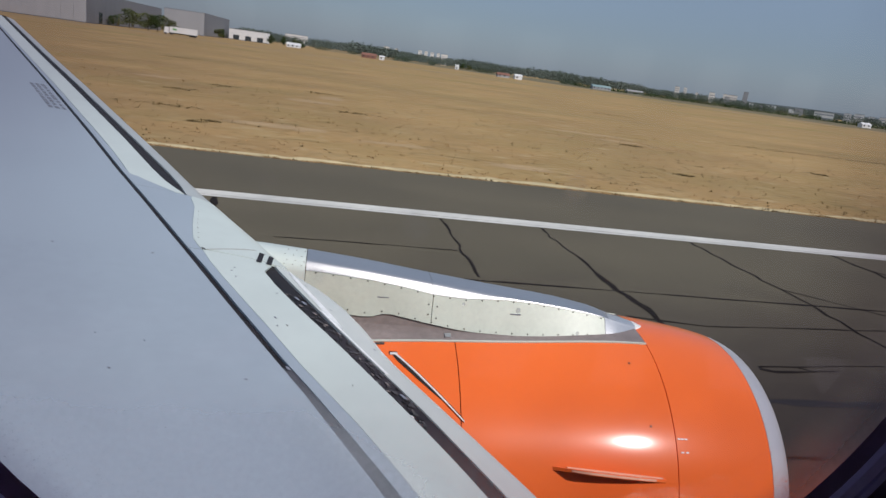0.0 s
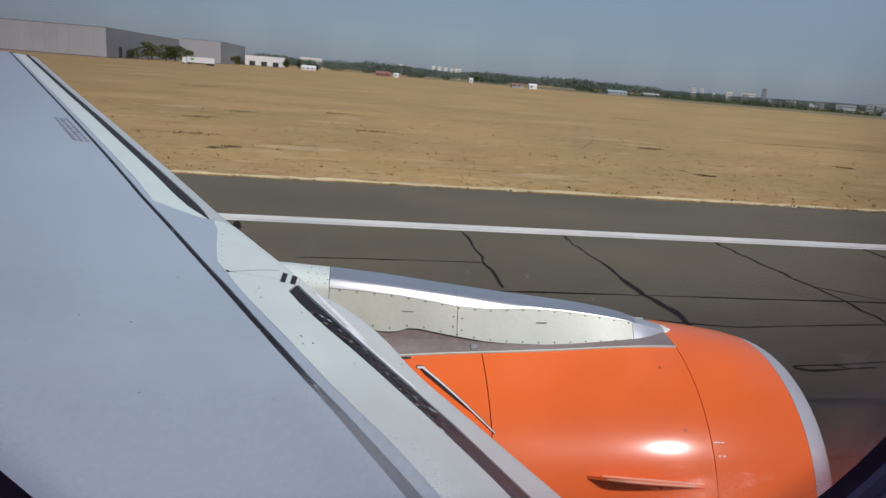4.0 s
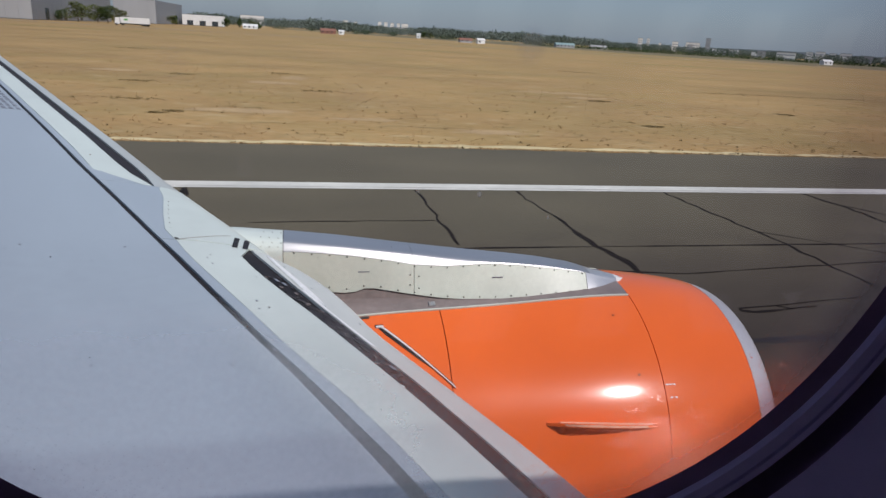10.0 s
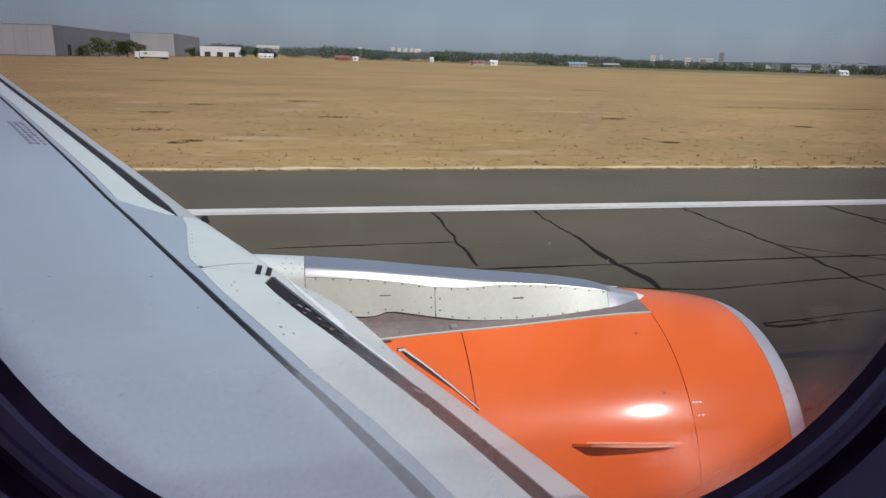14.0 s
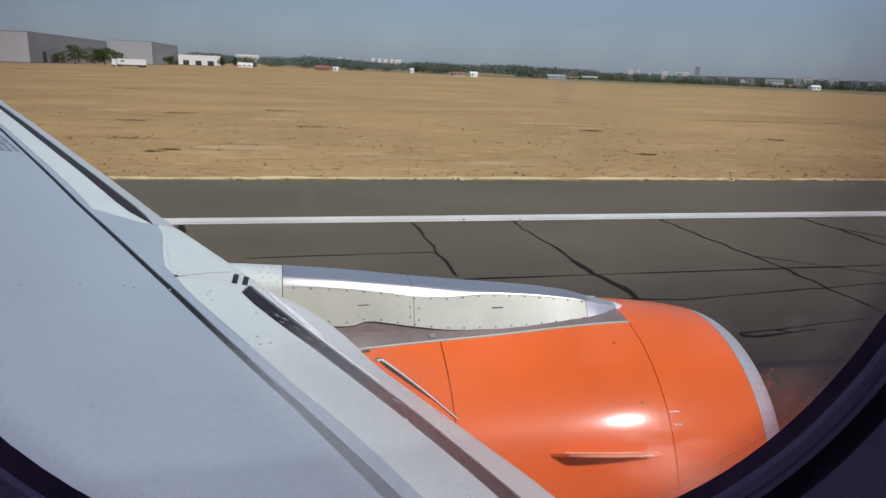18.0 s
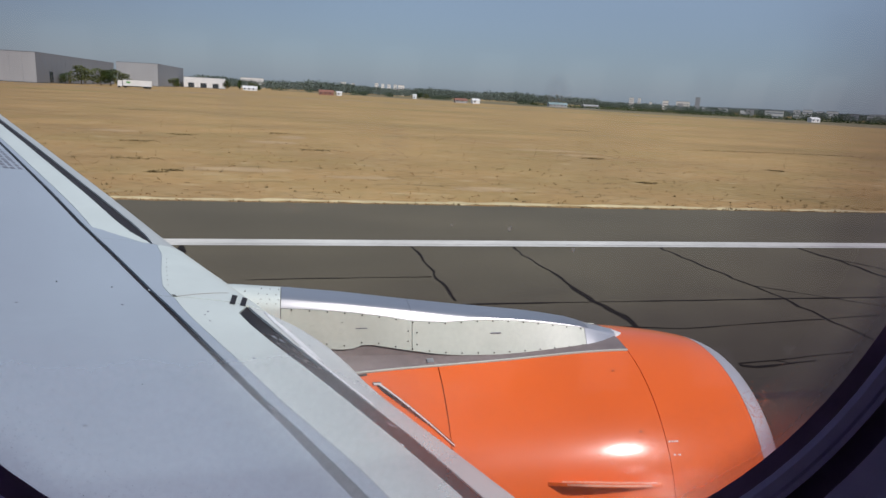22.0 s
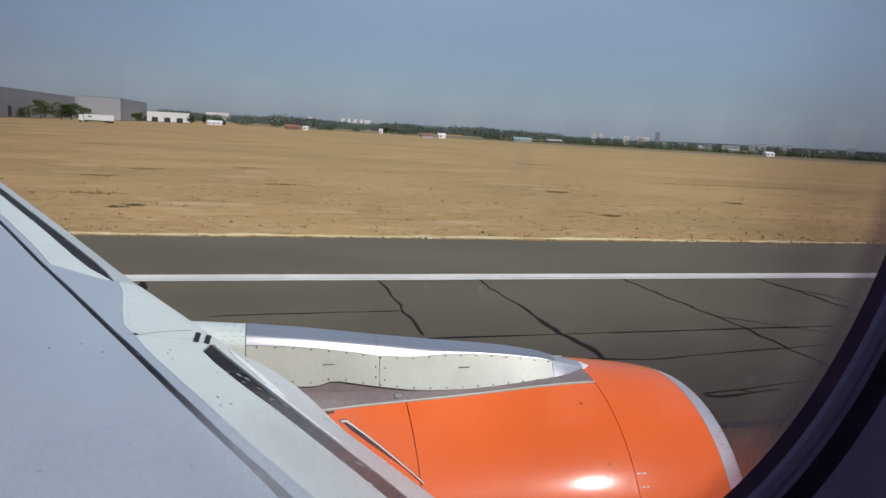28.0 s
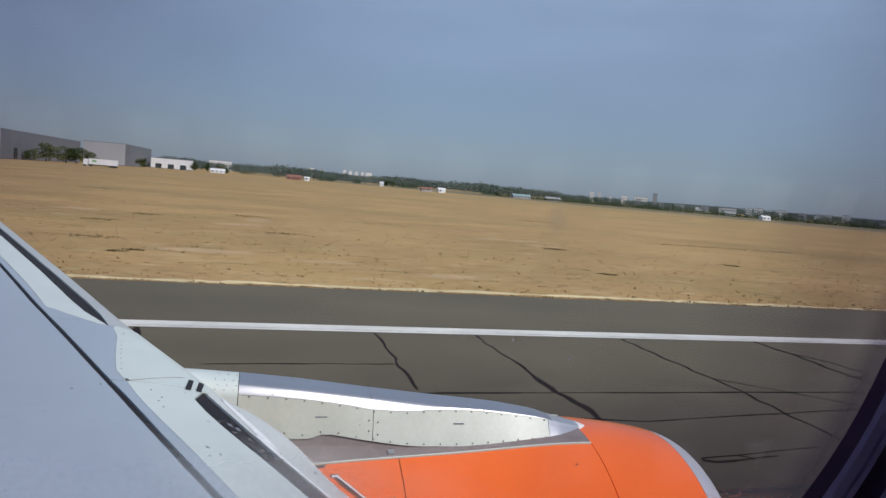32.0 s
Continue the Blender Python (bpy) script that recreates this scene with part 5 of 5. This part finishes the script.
for x, y, a in ((-640, 178, 0), (-700, 178, 0), (-815, 178, 3.14)):
    copy_thing(lorry, pose(x, y, 0, 0, 0, math.degrees(a)))
tagged(part("perimeter_road", *grid(60, 2, lambda i, j: (-1200 + 30 * i, 173 + 8 * j + (0 if i < 24 else min(170, (i - 24) * 18)), -0.03)), M_ROAD), "grey perimeter road behind the field", "road", kind="structure")


def blob(V, F, c, rad, n, size, r):
    """Many small leaf flakes through an uneven crown."""
    for _ in range(n):
        d = Vector((r.gauss(0, 1), r.gauss(0, 1), r.gauss(0, 1))).normalized()
        k = r.uniform(0.55, 1.0) * (1 + 0.35 * noise.noise(d * 1.9 + Vector(c) * 0.37))
        p = Vector((c[0] + d.x * rad[0] * k, c[1] + d.y * rad[1] * k, max(0.3, c[2] + d.z * rad[2] * k)))
        a, b = Vector((r.gauss(0, 1), r.gauss(0, 1), r.gauss(0, 1))).normalized(), Vector((r.gauss(0, 1), r.gauss(0, 1), r.gauss(0, 1))).normalized()
        o, s = len(V), size * r.uniform(0.6, 1.4)
        V += [tuple(p + a * s), tuple(p + b * s), tuple(p - a * s), tuple(p - b * s)]
        F.append((o, o + 1, o + 2, o + 3))


def tree(seed, h, slim, material, name="tree", label="broad leafy dark green tree"):
    r = random.Random(seed)
    t = thing(name, label, "tree", "trees beyond the airfield")
    prof = [(0.32, 0), (0.22, h * 0.1), (0.17, h * 0.3), (0.1, h * 0.55), (0.03, h * 0.8)]
    V, F = grid(5, 8, lambda i, j: (prof[i][0] * math.cos(j * math.pi / 4) + 0.1 * math.sin(i), prof[i][0] * math.sin(j * math.pi / 4), prof[i][1]), cv=True)
    for k in range(6):
        a, z = r.uniform(0, 6.28), h * r.uniform(0.25, 0.55)
        o, ln = len(V), h * 0.2 * slim
        e = (ln * math.cos(a), ln * math.sin(a), z + h * 0.16)
        V += [(0.07, 0, z), (-0.05, 0.06, z), (-0.05, -0.06, z), e]
        F += [(o, o + 1, o + 3), (o + 1, o + 2, o + 3), (o + 2, o, o + 3)]
    part("trunk", V, F, M_BARK, t, "brown trunk and limbs")
    V, F = [], []
    for k in range(9):
        a, z = r.uniform(0, 6.28), h * (0.32 + 0.55 * k / 8)
        rr = h * 0.22 * slim * (1.1 - 0.6 * abs(k / 8 - 0.4))
        blob(V, F, (rr * 0.8 * math.cos(a), rr * 0.8 * math.sin(a), z), (rr, rr, h * 0.14), 210, h * 0.022, r)
    raw("crown", V, F, material, t, "uneven leafy crown")
    return t


protos = [tree(21, 12, 1.0, M_LEAF), tree(22, 14, 1.1, M_LEAF2, label="broad leafy olive-green tree"), tree(23, 17, 0.42, M_LEAF, "poplar", "tall slim dark green poplar"), tree(24, 9, 1.25, M_LEAF2, label="low spreading olive-green tree")]
spots = [(-123, 433), (-118, 445), (-88.6, 600), (-108, 447)]
rt = random.Random(31)
for p, s, k, w in zip(protos, spots, (0.6, 0.85, 0.5, 1.2), (0.75, 1.5, 0.9, 1.5)):
    p.matrix_basis = pose(s[0], s[1], -0.9) @ Matrix.Diagonal((w, w, k, 1))
for x, y, k, s in ((-103, 448, 0, 0.9), (-97, 446, 1, 0.72), (-90, 598, 3, 0.9), (-57, 690, 0, 0.75), (-46, 692, 2, 0.6), (-34, 694, 1, 0.6), (-29, 696, 0, 0.55), (150, 800, 0, 0.7), (158, 805, 3, 0.8)):
    c = copy_thing(protos[k], pose(x, y, -0.8, 0, 0, rt.uniform(0, 360)))
    c.scale = (s * 1.4, s * 1.4, s)
# the belt of tall trees behind the barrier, farther back along the runway
for k in range(64):
    x = -900 + 7.0 * k + rt.uniform(-2.5, 2.5)
    c = copy_thing(protos[rt.choice([0, 0, 1, 1, 3, 2 if k < 14 else 0])], pose(x, 190 + rt.uniform(0, 16), -0.05, 0, 0, rt.uniform(0, 360)))
    s = rt.uniform(0.85, 1.2)
    c.scale = (s, s, s)
for k in range(24):
    x = -440 + 6.5 * k
    c = copy_thing(protos[rt.choice([0, 1, 3])], pose(x, 300 + rt.uniform(0, 40), -0.05, 0, 0, rt.uniform(0, 360)))
    s = rt.uniform(0.6, 0.95)
    c.scale = (s, s, s)

# grey panel barrier and its sign boards
barrier = thing("barrier_fence", "long grey panelled barrier along the perimeter road", "fence", at=(-1060, 169, 0))
fp = None
for k in range(150):
    if fp is None:
        fp = part("fence_panel", *boxes((0.05, 3.95, -0.04, 0.04, -0.05, 1.9), (-0.08, 0.08, -0.08, 0.08, -0.1, 2.05)), M_FENCE, barrier)
        continue
    o = fp.copy()
    scene.collection.objects.link(o)
    o.location = (4.0 * k, 0, 0)
for x in (-905, -830, -735, -640):
    sb = thing("sign_board", "blank white board on the grey barrier", "sign", "boards on the barrier", (x, 168.85, 0))
    part("board", *box(-2.2, 2.2, -0.05, 0.03, 0.5, 2.2), M_PALE, sb)
    part("post", *boxes((-1.8, -1.7, 0.03, 0.1, -0.1, 2.2), (1.7, 1.8, 0.03, 0.1, -0.1, 2.2)), M_FENCE, sb)
dep, L, D = warehouse("depot_building", "white depot with a band of windows and red trailers before it", -956, -896, 232, 268, 8.5, M_PALE, M_CLAD)
for k in range(14):
    part("window", *box(2 + 4.1 * k, 5.3 + 4.1 * k, -0.12, -0.04, 5.2, 6.6), M_GLASS, dep)
for k in range(5):
    t = thing("red_trailer", "red box trailer parked by the white depot", "trailer", "red trailers", (-958 + 15 * k, 224, 0))
    part("box", *box(-6.5, 6.5, -1.25, 1.25, 1.0, 3.8), M_RED, t)
    part("marking_bar", *box(-2, 2.5, -1.28, -1.24, 2.1, 2.9), M_PALE, t)
    part("undercarriage", *boxes((-5, 5, -0.9, 0.9, 0.5, 1.0), (3, 5.5, -1.2, 1.2, -0.05, 0.9), (-5, -4.6, -0.9, 0.9, -0.05, 0.6)), M_TYRE, t)
warehouse("hangar", "grey hangar with a purple-brown roof edge", -1030, -985, 262, 300, 9.0, M_CLAD, M_CLAD2)


def field_sign(x, y):
    s = thing("runway_sign", "small white-faced airfield sign on a post", "sign", "airfield signs", (x, y, -0.05))
    part("slab", *box(-2.6, 2.6, -0.9, 0.9, -0.02, 0.06), M_BLDG2, s)
    part("post", *boxes((-0.08, 0.08, -0.08, 0.08, 0.05, 1.1),), M_PALE, s)
    part("panel", *box(-0.5, 0.5, -0.09, 0.09, 1.1, 2.4), M_PALE, s)
    part("face_bar", *box(-0.28, 0.28, -0.11, -0.08, 1.5, 2.1), M_GLASS, s)


field_sign(-262, 131)
field_sign(137, 88)

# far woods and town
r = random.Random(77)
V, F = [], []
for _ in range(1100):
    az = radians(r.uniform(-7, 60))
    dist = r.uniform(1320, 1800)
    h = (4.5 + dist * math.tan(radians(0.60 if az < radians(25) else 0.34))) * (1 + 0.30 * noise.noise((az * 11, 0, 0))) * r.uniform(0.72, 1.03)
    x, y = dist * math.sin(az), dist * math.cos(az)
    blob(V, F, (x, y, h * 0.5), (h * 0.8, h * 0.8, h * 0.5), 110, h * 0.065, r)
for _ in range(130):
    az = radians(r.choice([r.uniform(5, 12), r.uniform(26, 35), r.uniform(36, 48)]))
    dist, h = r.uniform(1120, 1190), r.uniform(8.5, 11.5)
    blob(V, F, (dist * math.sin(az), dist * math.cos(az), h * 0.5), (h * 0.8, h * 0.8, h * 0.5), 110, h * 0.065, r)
tagged(raw("wooded_ridge", V, F, M_RIDGE), "wooded ridge behind the far field, coloured hazy grey-green", "woods", kind="stuff")
V, F = [], []
for _ in range(520):
    az = radians(r.uniform(-2, 55))
    if noise.noise((math.degrees(az) * 0.45, 4, 0)) < (-0.05 if az > radians(20) else 0.12):
        continue
    dist = r.uniform(760, 1000)
    h = r.uniform(4, 6.5)
    blob(V, F, (dist * math.sin(az), dist * math.cos(az), h * 0.5), (h * 0.8, h * 0.8, h * 0.5), 100, h * 0.07, r)
tagged(raw("far_woods", V, F, M_WOODS), "dark green belt of far woods", "woods", kind="stuff")
V, F = [], []
for k in range(150):
    x = 260 + k * 3.0
    blob(V, F, (x, 720 - k * 1.84, 1.2), (3.4, 3, 1.7), 45, 0.6, r)
tagged(raw("far_hedge", V, F, M_LEAF), "dark hedge across the far field", "hedge", kind="stuff")


# far window glass lightened to grey, its haze put into the colour
M_FARWIN = mat("hazed_window_glass", (0.26, 0.28, 0.31), 0.2, var=0.1, scale=0.1)


def block(az, dist, w, h, material, label):
    t = thing("apartment_block", label, "building", "far town blocks", (dist * math.sin(radians(az)), dist * math.cos(radians(az)), 0))
    t.rotation_euler = (0, 0, -radians(az))
    part("wall", *box(-w / 2, w / 2, 0, 10, -1, h), material, t)
    part("roof", *box(-w / 2 - 0.3, w / 2 + 0.3, -0.3, 10.3, h, h + 0.5), M_BLDG2, t)
    n = max(1, int(h / 4))
    for k in range(n):
        part("window_band", *box(-w / 2 + 0.6, w / 2 - 0.6, -0.1, 0.1, 1.4 + 4 * k, 2.6 + 4 * k), M_FARWIN, t)


rbk = random.Random(9)
for az, dist, w, h, pale in ((-2.83, 1700, 52, 22, 1), (4.3, 1900, 14, 27, 1), (5.1, 1900, 9, 25, 1), (7.0, 1900, 9, 29, 1), (7.5, 1900, 8, 28.5, 1), (8.0, 1900, 9, 28, 1), (8.5, 1900, 8, 28, 1), (9.0, 1900, 17, 27, 1), (27.6, 1450, 9, 21.5, 1), (28.2, 1450, 6, 21.5, 1), (29.1, 1450, 5, 15, 1), (30.2, 1450, 11, 19, 1), (31.5, 1450, 26, 19, 1), (31.3, 1280, 8, 14, 0), (32.55, 1250, 7.6, 25, 0), (38.0, 900, 20, 8.5, 1), (39.5, 1250, 10, 13, 1), (40.2, 1250, 14, 14, 1), (41.0, 1250, 9, 12.5, 1), (41.8, 1250, 16, 13.5, 1), (43.2, 1250, 12, 11.5, 0), (44.6, 1250, 22, 12, 1), (46.0, 1250, 12, 14, 1)):
    block(az, dist, w, h, M_BLDG if pale else M_BLDG2, "pale apartment block in the far town" if pale else "dark grey tower in the far town")
for _ in range(34):
    az = rbk.uniform(33, 57)
    block(az, rbk.uniform(1180, 1300), rbk.uniform(5, 15), rbk.uniform(5, 10), rbk.choice([M_BLDG, M_PALE, M_BLDG2]), "low pale building in the far town")
# distant hills, their haze put into the bluish colour
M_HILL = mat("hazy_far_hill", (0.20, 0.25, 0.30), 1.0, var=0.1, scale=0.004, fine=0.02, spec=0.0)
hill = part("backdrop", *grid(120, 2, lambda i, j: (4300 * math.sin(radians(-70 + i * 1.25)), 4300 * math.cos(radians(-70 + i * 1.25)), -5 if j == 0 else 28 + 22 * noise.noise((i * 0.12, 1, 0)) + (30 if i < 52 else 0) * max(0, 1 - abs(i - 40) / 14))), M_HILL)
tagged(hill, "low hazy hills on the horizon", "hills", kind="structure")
